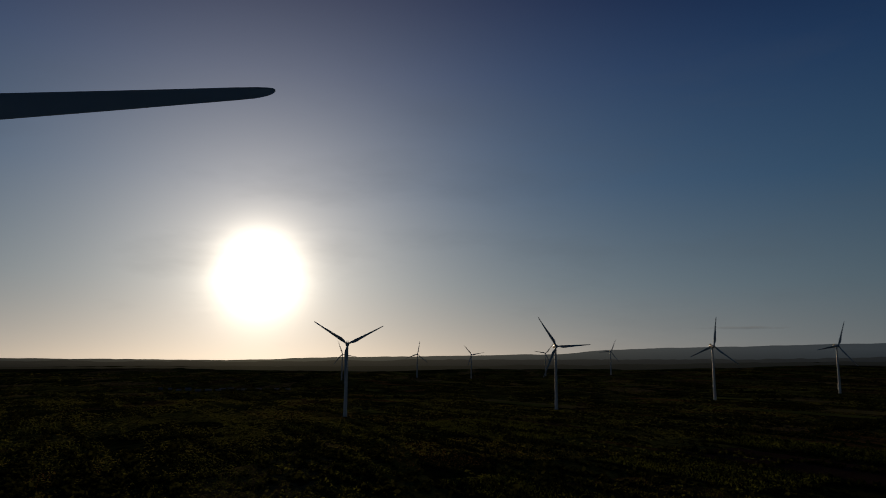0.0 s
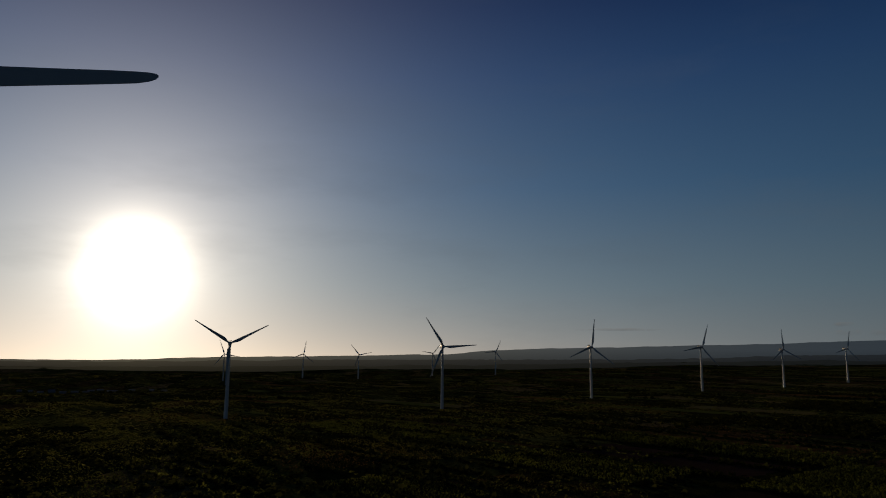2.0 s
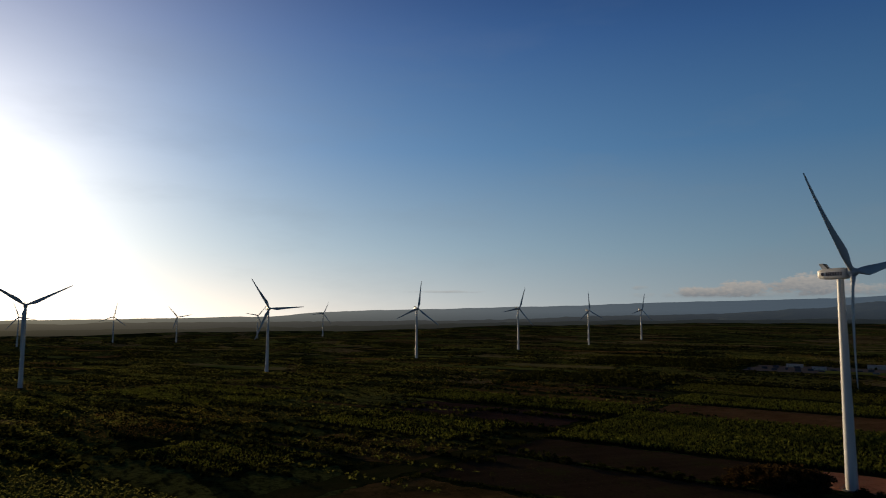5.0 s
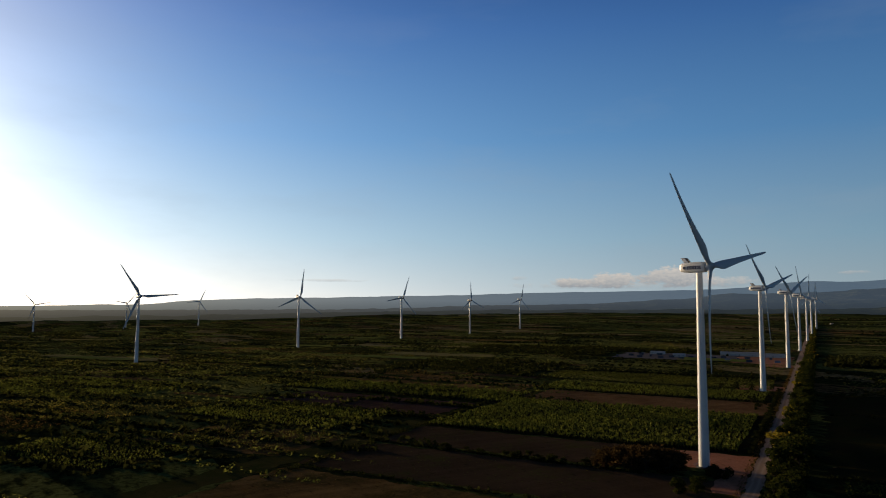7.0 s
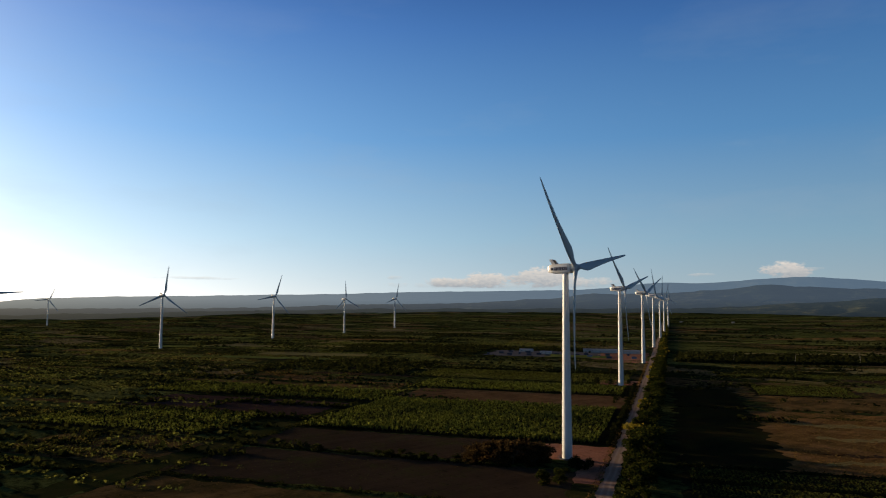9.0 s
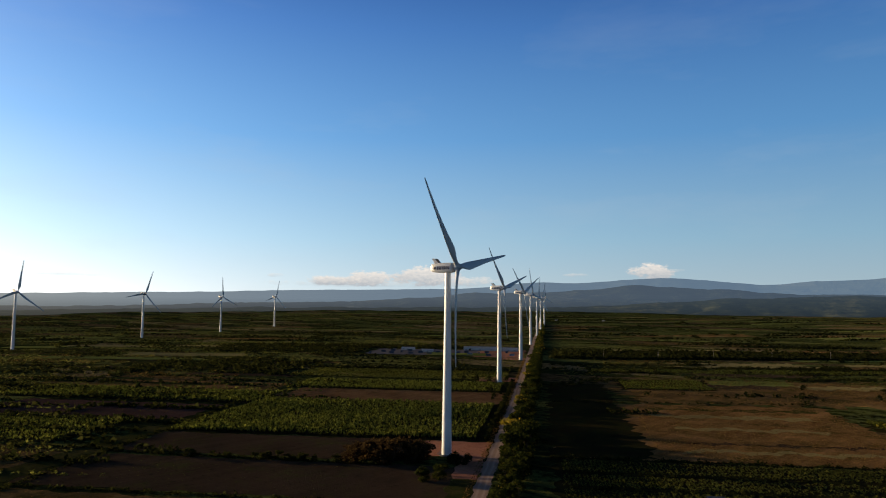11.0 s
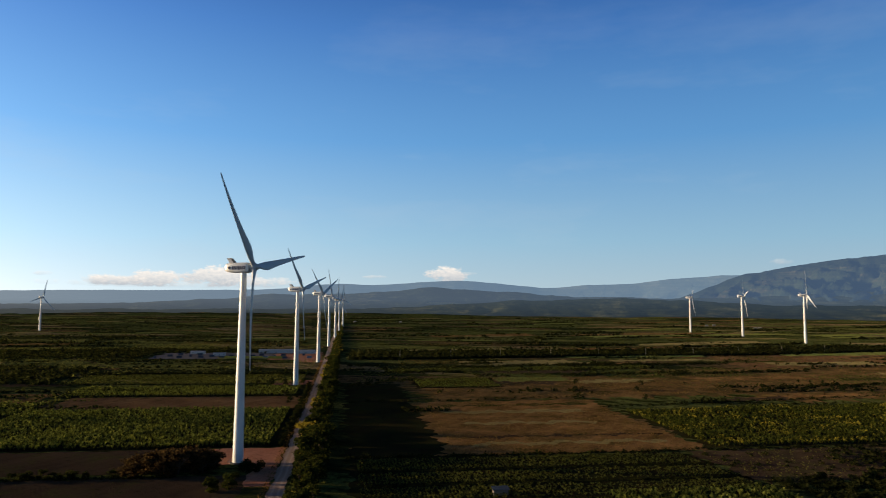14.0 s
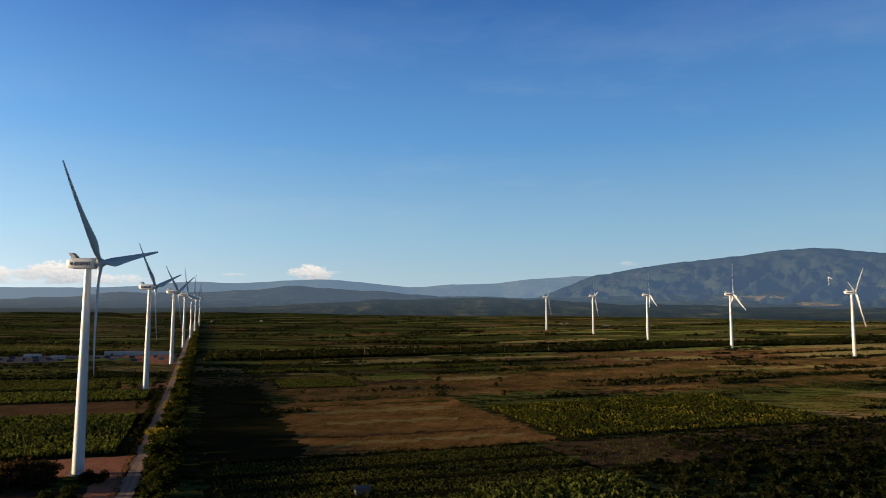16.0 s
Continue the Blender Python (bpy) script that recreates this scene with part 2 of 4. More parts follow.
def far_hill(name, dark, light, bare, air, lit, relief=30.0, clearings=()):
    """Wooded hills miles away: dark scrub, paler slopes, and the air's blue haze painted in as emission."""
    def build(n):
        at = n.add("ShaderNodeTexCoord").outputs["Object"]
        big = n.noise(at, 0.0028, 4.0, 0.5)
        slope = n.noise(at, 0.0045, 3.0, 0.45)
        small = n.noise(at, 0.03, 5.0, 0.65)
        streak = n.noise(n.add("ShaderNodeMapping", {0: at, "Scale": (0.004, 0.004, 0.07)}).outputs[0], 1.0, 4.0, 0.6)
        c = n.ramp(n.math("ADD", n.math("ADD", n.math("MULTIPLY", big, 0.45), n.math("MULTIPLY", small, 0.2)), n.math("MULTIPLY", streak, 0.35)), [(0.40, dark), (0.54, light), (0.64, bare)])
        p = n.add("ShaderNodeSeparateXYZ", {0: at})
        turn = n.math("ARCTAN2", n.math("MULTIPLY", p.outputs[0], -1.0), p.outputs[1])
        for a, z, wa, wz in clearings:  # dry grass clearings among the scrub
            q = n.math("DIVIDE", n.math("SUBTRACT", turn, radians(a)), radians(wa))
            h = n.math("DIVIDE", n.math("SUBTRACT", p.outputs[2], z), wz)
            d = n.math("ADD", n.math("ADD", n.math("MULTIPLY", q, q), n.math("MULTIPLY", h, h)), n.math("MULTIPLY", n.math("SUBTRACT", small, 0.5), 2.5))
            c = n.mix(n.math("MULTIPLY", n.math("SUBTRACT", 1.0, d), 2.0, clamp=True), c, (0.15, 0.11, 0.045))
        s = principled(n, c, 1.0, bump(n, n.math("ADD", n.math("MULTIPLY", slope, 4.0), small), 0.8, relief), Specular_IOR_Level=0.0)
        # the emitted haze turns brighter and warmer towards the sun's azimuth
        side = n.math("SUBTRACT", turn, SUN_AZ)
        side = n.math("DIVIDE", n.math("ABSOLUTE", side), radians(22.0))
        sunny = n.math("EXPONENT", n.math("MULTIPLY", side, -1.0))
        deep = n.math("MULTIPLY_ADD", n.math("DIVIDE", p.outputs[2], 150.0, clamp=True), 0.95, 0.26)  # painted haze is stronger on the higher, farther slopes
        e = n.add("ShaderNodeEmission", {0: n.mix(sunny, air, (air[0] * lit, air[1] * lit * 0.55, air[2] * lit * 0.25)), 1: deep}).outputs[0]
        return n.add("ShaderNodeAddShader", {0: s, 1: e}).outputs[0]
    return material(name, build)


def track(n):
    """Packed pale earth with two worn wheel tracks."""
    at = along_rows(n)
    y = n.add("ShaderNodeSeparateXYZ", {0: at}).outputs[1]
    wob = n.math("MULTIPLY", n.math("SUBTRACT", n.noise(at, 0.06, 2.0), 0.5), 1.6)
    d = n.math("ABSOLUTE", n.math("SUBTRACT", n.math("ABSOLUTE", n.math("ADD", n.math("SUBTRACT", y, 22.4), wob)), 1.1))
    wheel = n.math("SUBTRACT", 1.0, n.math("MULTIPLY", d, 1.3), clamp=True)
    grain = n.noise(at, 1.2, 6.0, 0.7)
    c = n.mix(n.noise(at, 0.09, 4.0), (0.19, 0.120, 0.080), (0.27, 0.185, 0.13))
    c = n.mix(n.math("MULTIPLY", wheel, 0.6), c, (0.33, 0.245, 0.185))
    c = n.mix(n.math("MULTIPLY", n.math("SUBTRACT", grain, 0.5), 2.0, clamp=True), c, (0.13, 0.095, 0.055))
    return principled(n, c, 0.95, bump(n, grain, 0.7, 0.15), Specular_IOR_Level=0.02)


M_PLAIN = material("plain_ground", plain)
M_BARE = soil("bare_dark_soil", (0.040, 0.026, 0.016), (0.085, 0.055, 0.032), (0.060, 0.064, 0.016), 0.35)
M_PURPLE = soil("purple_brown_soil", (0.055, 0.030, 0.024), (0.100, 0.056, 0.044), (0.050, 0.044, 0.016), 0.1)
M_BROWN = soil("brown_soil", (0.090, 0.050, 0.018), (0.275, 0.160, 0.056), (0.056, 0.048, 0.013), 0.55)
M_RED = soil("reddish_soil", (0.110, 0.056, 0.026), (0.260, 0.142, 0.062), (0.060, 0.050, 0.014), 0.35)
M_TAN = soil("dry_grass_ground", (0.085, 0.042, 0.014), (0.400, 0.215, 0.075), (0.070, 0.056, 0.014), 0.5)
M_PALE = soil("pale_stubble", (0.235, 0.189, 0.067), (0.342, 0.274, 0.104), (0.107, 0.106, 0.028), 0.3)
M_OLIVE = soil("weedy_ground", (0.043, 0.040, 0.012), (0.087, 0.073, 0.021), (0.033, 0.044, 0.009), 0.6)
M_LUSH = soil("young_crop", (0.130, 0.150, 0.032), (0.270, 0.280, 0.070), (0.180, 0.210, 0.042), 0.5)
# crop soil; also laid beside the hedge to deepen its shadow
M_UNDER = soil("crop_soil_and_hedge_shade", (0.015, 0.012, 0.005), (0.030, 0.024, 0.008), (0.019, 0.024, 0.006), 0.6)
M_TRACK = material("packed_earth_track", track)
M_PAD = soil("packed_red_earth", (0.40, 0.155, 0.085), (0.56, 0.26, 0.155), (0.094, 0.065, 0.023), 0.1)
M_STEEL = material("white_tower_paint", steel_paint)
M_BLADE = material("grey_white_blade_coating", blade_paint)
M_DARK = simple("dark_grey_paint", (0.05, 0.055, 0.06), (0.08, 0.085, 0.09), 2.0, 0.5)
M_NAVY = simple("navy_lettering", (0.015, 0.02, 0.05), (0.03, 0.035, 0.07), 2.0, 0.5)
M_CONCRETE = simple("concrete", (0.05, 0.05, 0.05), (0.09, 0.09, 0.09), 0.8, 0.9, relief=0.05)
M_GRAVEL = simple("grey_gravel", (0.055, 0.052, 0.056), (0.12, 0.112, 0.116), 0.12, 0.95, relief=0.1)
M_CROP = leaf("crop_leaf", (0.005, 0.010, 0.003), (0.130, 0.140, 0.028), through_leaf=1.5)
M_CROP_YELLOW = leaf("ripening_crop_leaf", (0.008, 0.012, 0.003), (0.090, 0.098, 0.016), (0.30, 0.24, 0.028), 0.18, through_leaf=1.1)
M_CROP_DULL = leaf("dull_crop_leaf", (0.014, 0.018, 0.005), (0.080, 0.080, 0.019), through_leaf=2.2)
M_CROP_OLIVE = leaf("olive_crop_leaf", (0.020, 0.022, 0.007), (0.150, 0.130, 0.030), through_leaf=2.0)
M_MEADOW = leaf("rank_grass_blade", (0.036, 0.036, 0.011), (0.088, 0.088, 0.024), (0.13, 0.10, 0.035), 0.08, through_leaf=2.3)
M_DRY = leaf("dry_grass_blade", (0.050, 0.028, 0.010), (0.28, 0.165, 0.052))
M_SCRUB = leaf("scrub_leaf", (0.004, 0.006, 0.002), (0.028, 0.029, 0.009), through_leaf=1.3)
M_HEDGE = leaf("hedge_leaf", (0.007, 0.011, 0.003), (0.040, 0.044, 0.009), (0.24, 0.17, 0.020), 0.12)
M_HEDGE_YELLOW = leaf("yellow_hedge_leaf", (0.12, 0.10, 0.015), (0.36, 0.26, 0.03))
M_RUST = leaf("rusty_bush_leaf", (0.018, 0.012, 0.006), (0.062, 0.038, 0.016))
M_BARK = simple("bark", (0.03, 0.024, 0.018), (0.07, 0.055, 0.04), 3.0, 0.95, relief=0.05)
M_ZINC = simple("zinc_roof", (0.16, 0.16, 0.165), (0.24, 0.24, 0.245), 0.7, 0.55, 0.3)
M_WALL = simple("whitewash", (0.30, 0.285, 0.26), (0.42, 0.40, 0.37), 0.7, 0.85)
M_FARWALL = simple("weathered_plaster", (0.12, 0.115, 0.105), (0.20, 0.19, 0.175), 0.7, 0.9)
M_BLUE = simple("pale_blue_sheet", (0.08, 0.12, 0.18), (0.13, 0.17, 0.24), 0.7, 0.85)
M_SLATE = simple("dull_blue_sheet", (0.035, 0.045, 0.06), (0.06, 0.075, 0.10), 0.7, 0.9)
M_POLE = simple("weathered_pole_wood", (0.16, 0.14, 0.12), (0.30, 0.27, 0.23), 1.5, 0.9)
M_WOOD = simple("weathered_hut_boards", (0.07, 0.06, 0.05), (0.15, 0.13, 0.11), 1.5, 0.9)
# the hills glow with painted haze, bluer and stronger the farther the range
M_RISE = far_hill("wooded_rise_scrub_hazed", (0.003, 0.005, 0.003), (0.014, 0.017, 0.008), (0.050, 0.048, 0.022), (0.0145, 0.0225, 0.0310), 15.0, 8.0)
M_FOOT = far_hill("foothill_scrub_hazed", (0.005, 0.008, 0.006), (0.014, 0.018, 0.010), (0.052, 0.052, 0.030), (0.0235, 0.0360, 0.0530), 12.0, 14.0, ((-102.2, 150, 2.3, 17), (-106.2, 118, 1.7, 13), (-67.0, 128, 1.5, 8)))
M_MOUNT = far_hill("mountain_scrub_hazed", (0.009, 0.014, 0.009), (0.016, 0.022, 0.012), (0.040, 0.038, 0.020), (0.0215, 0.0360, 0.0610), 5.0, 10.0)
M_RANGE = far_hill("distant_range_hazed", (0.022, 0.032, 0.03), (0.04, 0.05, 0.04), (0.07, 0.07, 0.05), (0.0450, 0.0720, 0.1060), 10.0, 6.0)


# ------------------------------------------------------------------ mesh helpers
def mesh_np(name, verts, faces_flat, size, mat, smooth=False):
    """A mesh of polygons of one size, from arrays."""
    me = bpy.data.meshes.new(name)
    n = len(faces_flat) // size
    me.vertices.add(len(verts))
    me.vertices.foreach_set("co", np.asarray(verts, np.float32).ravel())
    me.loops.add(n * size)
    me.loops.foreach_set("vertex_index", np.asarray(faces_flat, np.int32))
    me.polygons.add(n)
    me.polygons.foreach_set("loop_start", np.arange(0, n * size, size, dtype=np.int32))
    me.polygons.foreach_set("use_smooth", np.full(n, smooth))
    me.update(calc_edges=True)
    me.materials.append(mat)
    return me


def grid_mesh(name, P, mat, smooth=True):
    """P: rows x columns x 3 points."""
    r, c = P.shape[:2]
    i = np.arange(r * c).reshape(r, c)
    f = np.stack([i[:-1, :-1], i[:-1, 1:], i[1:, 1:], i[1:, :-1]], -1).reshape(-1)
    return mesh_np(name, P.reshape(-1, 3), f, 4, mat, smooth)


def from_bm(name, bm, mat, smooth=True):
    me = bpy.data.meshes.new(name)
    bm.normal_update()
    bm.to_mesh(me)
    bm.free()
    for p in me.polygons:
        p.use_smooth = smooth
    me.materials.append(mat)
    return me


def part(name, me, parent, m=None, label=""):
    ob = new(name, me)
    ob.parent = parent
    if m is not None:
        ob.matrix_basis = m
    return tagged(ob, label)


def thing(name, label, category, m=None, group="", kind=""):
    ob = new(name)
    ob.empty_display_size = 0.5
    if m is not None:
        ob.matrix_basis = m
    return tagged(ob, label, category, group, kind)


def loft(rings, close=True):
    """A tube through rings of equally many points, with closed ends."""
    bm = bmesh.new()
    vs = [[bm.verts.new(p) for p in ring] for ring in rings]
    k = len(rings[0])
    for a, b in zip(vs, vs[1:]):
        for i in range(k):
            bm.faces.new((a[i], a[(i + 1) % k], b[(i + 1) % k], b[i]))
    if close:
        bm.faces.new(vs[0][::-1])
        bm.faces.new(vs[-1])
    return bm


def box(bm, x0, x1, y0, y1, z0, z1, bevel=0.0):
    made = bmesh.ops.create_cube(bm, size=1.0, matrix=Matrix.Translation(((x0 + x1) / 2, (y0 + y1) / 2, (z0 + z1) / 2)) @
                                 Matrix.Diagonal((x1 - x0, y1 - y0, z1 - z0, 1)))
    if bevel:
        edges = list({e for v in made["verts"] for e in v.link_edges})
        bmesh.ops.bevel(bm, geom=edges, offset=bevel, segments=2, affect="EDGES", profile=0.5)
    return bm


# ------------------------------------------------------------------ the land
rng = np.random.default_rng(7)
radii = np.concatenate([[0.001], np.geomspace(8, 4950, 190)])
angles = np.radians(np.arange(-180, 180.01, 1.0))
RR, AA = np.meshgrid(radii, angles, indexing="ij")
GX, GY = -np.sin(AA) * RR, np.cos(AA) * RR
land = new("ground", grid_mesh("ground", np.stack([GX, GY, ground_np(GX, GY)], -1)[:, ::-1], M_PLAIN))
tagged(land, "wide dark farmland plain of small fields and scrub", "ground", kind="structure")


def crest_of(*profile):
    """A crest's elevation in degrees by azimuth, smoothed between a few summits and saddles."""
    at, up = [p[0] for p in profile][::-1], [p[1] for p in profile][::-1]
    return lambda a: sum(np.interp(a + k, at, up) for k in (-0.9, -0.3, 0.3, 0.9)) / 4


skyline = crest_of((48, -0.2), (19, -0.2), (10, 0.15), (1, 0.35), (-8, 0.6), (-12, 1.0), (-20, 1.25), (-30, 1.5), (-38, 1.77), (-53, 2.05), (-58.6, 2.65), (-60.7, 2.47),
                   (-63.3, 2.6), (-67.7, 2.95), (-71.4, 2.68), (-75.5, 2.26), (-78, 2.48), (-83, 2.66), (-85.7, 3.0), (-89.3, 3.2), (-96, 3.0), (-128, 2.0))
mountain_line = crest_of((-70, 0.3), (-84, 0.9), (-87, 1.9), (-89.5, 2.95), (-92.4, 3.57), (-96.3, 4.14), (-98.8, 4.3), (-101.6, 4.58), (-104, 4.88), (-106.5, 4.95),
                         (-108.3, 4.66), (-110.6, 4.45), (-120, 3.6), (-128, 2.5))
foot_line = crest_of((48, -0.5), (18, -0.3), (-1, 0.09), (-16, 0.24), (-28, 0.45), (-33, 0.73), (-43, 0.9), (-49, 1.3), (-53, 1.67), (-59.5, 1.79), (-63, 2.0), (-65.5, 2.42),
                     (-67, 2.28), (-69.5, 2.1), (-74, 1.86), (-76.5, 1.62), (-88, 1.4), (-95, 1.7), (-102, 1.95), (-107, 1.55), (-128, 1.0))
rise_line = crest_of((48, -1.0), (0, -0.45), (-16, -0.1), (-33, 0.35), (-50, 0.5), (-61, 0.58), (-67, 0.9), (-72, 1.22), (-80, 1.45), (-85, 1.35), (-91, 0.95), (-97, 0.84), (-104, 0.6), (-128, 0.4))


def ridge(name, a0, a1, step, near, crest, far, line, rough, mat, seed, label, spurs):
    """A hill range as a relief: rises from the plain at near to its crest and falls behind."""
    aa = np.arange(a0, a1 + step, step)
    ds = np.concatenate([np.linspace(near, crest, 46), np.linspace(crest, far, 8)[1:]])
    P = np.zeros((len(ds), len(aa), 3))
    for j, a in enumerate(aa):
        top = EYE_Z + crest * math.tan(radians(float(line(np.array(a))) + rough * (noise.noise((a * 0.35, seed, 0)) + 0.5 * noise.noise((a * 1.1, seed, 4)) + 0.25 * noise.noise((a * 3.0, seed, 9)))))
        for i, d in enumerate(ds):
            x, y = polar(a, d)
            k = (d - near) / (crest - near) if d < crest else 1 - 0.6 * (d - crest) / (far - crest)
            k = max(0.0, k)
            base = -18 + ground(x, y)
            wrinkle = (0.25 - abs(noise.fractal((x * 0.0042, y * 0.0042, seed), 0.85, 2.1, 6))) * spurs * math.sin(math.pi * min(1, k)) if k < 1 else 0
            z = base + (top - base) * (k ** 1.25) + wrinkle * (top - base)
            P[i, j] = x, y, z
    ob = new(name, grid_mesh(name, P[:, ::-1], mat))
    return tagged(ob, label, "hill", kind="structure")


ridge("backdrop", -126, 48, 0.4, 4350, 4780, 4950, skyline, 0.06, M_RANGE, 3.0, "low distant range on the horizon, blue-grey with painted haze", 0.10)
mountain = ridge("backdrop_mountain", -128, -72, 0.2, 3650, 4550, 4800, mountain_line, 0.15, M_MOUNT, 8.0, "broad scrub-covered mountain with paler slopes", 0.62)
ridge("backdrop_foothills", -126, 48, 0.3, 3450, 4050, 4400, foot_line, 0.12, M_FOOT, 14.0, "wooded foothills beyond the plain, dull blue with painted haze", 0.22)
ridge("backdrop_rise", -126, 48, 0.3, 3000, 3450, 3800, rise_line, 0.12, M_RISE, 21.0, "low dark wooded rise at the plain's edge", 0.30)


def strip(name, u0, u1, v0, v1, mat, label, lift=0.06, ragged=1.2, du=4.0, dv=4.0, skew=0.0):
    """A patch of land in the road's grid, with ragged borders, lying on the ground. skew shifts v along u."""
    nu, nv = max(2, int((u1 - u0) / du)), max(2, int((v1 - v0) / dv))
    uu, vv = np.meshgrid(np.linspace(u0, u1, nu + 1), np.linspace(v0, v1, nv + 1), indexing="ij")
    k = rng.random(4) * 50
    vv = vv + skew * (uu - u0)
    ragged *= 1 + min(3.0, max(0.0, (u1 - u0) * (v1 - v0) / 20000.0) + (1.0 if v0 > 40 else 0.0))
    for line, sgn, axis, s in ((0, 1, 0, k[0]), (-1, 1, 0, k[1])):
        uu[line, :] += ragged * (np.sin(vv[line, :] * 0.21 + s) + np.sin(vv[line, :] * 0.53 + 2 * s)) * 0.6
    for line, s in ((0, k[2]), (-1, k[3])):
        vv[:, line] += ragged * (np.sin(uu[:, line] * 0.19 + s) + np.sin(uu[:, line] * 0.47 + 2 * s)) * 0.6
    X, Y = U.x * uu + V.x * vv, U.y * uu + V.y * vv
    Z = ground_np(X, Y) + lift
    ob = new(name, grid_mesh(name, np.stack([X, Y, Z], -1)[:, ::-1], mat))
    return tagged(ob, label, "field" if "field" in name else "ground", kind="structure")


def crops(u0, u1, v0, v1, row, gap, size, tall, mat, label, skew=0.0, keep=0.93, leaves=5, name="crop", spread=0.9, across=False):
    """Rows of leafy plants: every plant a tuft of bent leaves."""
    us = np.arange(u0 + row, u1 - row * 0.5, row if not across else gap)
    vs = np.arange(v0 + gap, v1 - gap * 0.5, gap if not across else row)
    uu, vv = np.meshgrid(us, vs, indexing="ij")
    uu = uu.ravel() + rng.normal(0, 0.16 * row, uu.size)
    vv = vv.ravel() + rng.normal(0, 0.16 * row, vv.size) + skew * (uu - u0)
    thin = np.sin(uu * 0.05 + 1.3) * np.sin(vv * 0.043 + 0.7) * 0.18
    ok = rng.random(uu.size) < keep + thin
    uu, vv = uu[ok], vv[ok]
    n = len(uu)
    X, Y = U.x * uu + V.x * vv, U.y * uu + V.y * vv
    Z = ground_np(X, Y) + 0.03
    s = rng.uniform(0.65, 1.25, n) * (1 + 0.2 * np.sin(uu * 0.07) * np.cos(vv * 0.06))
    turn = rng.uniform(0, 6.283, n)
    verts = np.zeros((n, leaves, 4, 3), np.float32)
    for k in range(leaves):
        a = turn + k * 6.283 / leaves + rng.normal(0, 0.3, n)
        reach = size * s * rng.uniform(0.6, 1.1, n) * spread
        up = tall * s * rng.uniform(0.55, 1.05, n)
        cx, cy = np.cos(a), np.sin(a)
        wx, wy = -cy * size * 0.21 * s, cx * size * 0.21 * s
        droop = rng.uniform(0.45, 0.95, n)
        verts[:, k, 0] = np.stack([X, Y, Z], -1)
        verts[:, k, 1] = np.stack([X + cx * reach * 0.55 + wx, Y + cy * reach * 0.55 + wy, Z + up * 0.9], -1)
        verts[:, k, 2] = np.stack([X + cx * reach, Y + cy * reach, Z + up * droop], -1)
        verts[:, k, 3] = np.stack([X + cx * reach * 0.55 - wx, Y + cy * reach * 0.55 - wy, Z + up], -1)
    ob = new(name, mesh_np(name, verts.reshape(-1, 3), np.arange(n * leaves * 4), 4, mat))
    return tagged(ob, label, "crop", kind="stuff")


def clumps(name, X, Y, size, tall, mat, label, quads=26, category="scrub", leaf_size=0.30):
    """Scrub far off: every clump a dome of loose leaf sprays, joined into one."""
    n = len(X)
    Z = ground_np(X, Y) - 0.1
    d = rng.normal(0, 1, (n, quads, 3))
    d /= np.linalg.norm(d, axis=2, keepdims=True)
    r = rng.uniform(0.55, 1.0, (n, quads, 1)) * (1 + 0.25 * rng.normal(0, 1, (n, quads, 1)))
    c = d * r
    c[..., 2] = np.abs(c[..., 2])
    S = np.stack([size, size, tall], -1)[:, None, :]
    lean = rng.normal(0, 0.25, (n, 1, 3))
    lean[..., 2] = 0
    ctr = np.stack([X, Y, Z], -1)[:, None, :] + (c + lean * c[..., 2:3]) * S
    t1 = rng.normal(0, 1, (n, quads, 3))
    t1 /= np.linalg.norm(t1, axis=2, keepdims=True)
    t2 = np.cross(t1, d)
    t2 /= np.linalg.norm(t2, axis=2, keepdims=True) + 1e-6
    h = (leaf_size * (size + tall) * 0.5)[:, None, None] * rng.uniform(0.6, 1.3, (n, quads, 1))
    q = np.stack([ctr - t1 * h, ctr - t2 * h * 0.7, ctr + t1 * h, ctr + t2 * h * 0.7], 2)
    ob = new(name, mesh_np(name, q.reshape(-1, 3), np.arange(n * quads * 4), 4, mat))
    return tagged(ob, label, category, kind="stuff")


# ------------------------------------------------------------------ road and fields
strip("road", -120, 840, -25.0, -19.6, M_TRACK, "pale packed-earth farm track with two wheel ruts", 0.10, 0.5, 4, 1.5)
strip("road_far", 840, 2300, -25.0, -19.0, M_TRACK, "pale packed-earth farm track running into the distance", 0.15, 0.5, 10, 3)
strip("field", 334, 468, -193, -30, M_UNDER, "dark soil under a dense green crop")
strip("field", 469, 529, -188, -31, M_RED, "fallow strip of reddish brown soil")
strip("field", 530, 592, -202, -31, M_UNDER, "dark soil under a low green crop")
strip("field", 285, 332, -188, -58, M_BARE, "bare brown ploughed plot beside a hedge bank", skew=-0.01)
strip("field", 224, 277, -187, -34, M_BARE, "bare brown ploughed plot with green patches")
strip("field", 150, 217, -186, -36, M_BROWN, "bare ploughed field with furrows")
strip("field", 371, 430, -345, -205, M_PURPLE, "bare purple-brown ploughed plot")
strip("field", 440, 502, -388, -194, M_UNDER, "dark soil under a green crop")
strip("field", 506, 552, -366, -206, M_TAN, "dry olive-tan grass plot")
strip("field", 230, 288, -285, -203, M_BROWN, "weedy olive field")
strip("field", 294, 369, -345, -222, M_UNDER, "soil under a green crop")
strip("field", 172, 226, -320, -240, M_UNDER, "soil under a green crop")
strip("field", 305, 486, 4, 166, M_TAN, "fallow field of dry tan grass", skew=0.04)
# the hedge's cast shadow, darkened further by a sheet of near-black ground
strip("field", 305, 600, 1, 46, M_UNDER, "dark ground strip painting the shadow of the hedge", 0.09, 2.0)
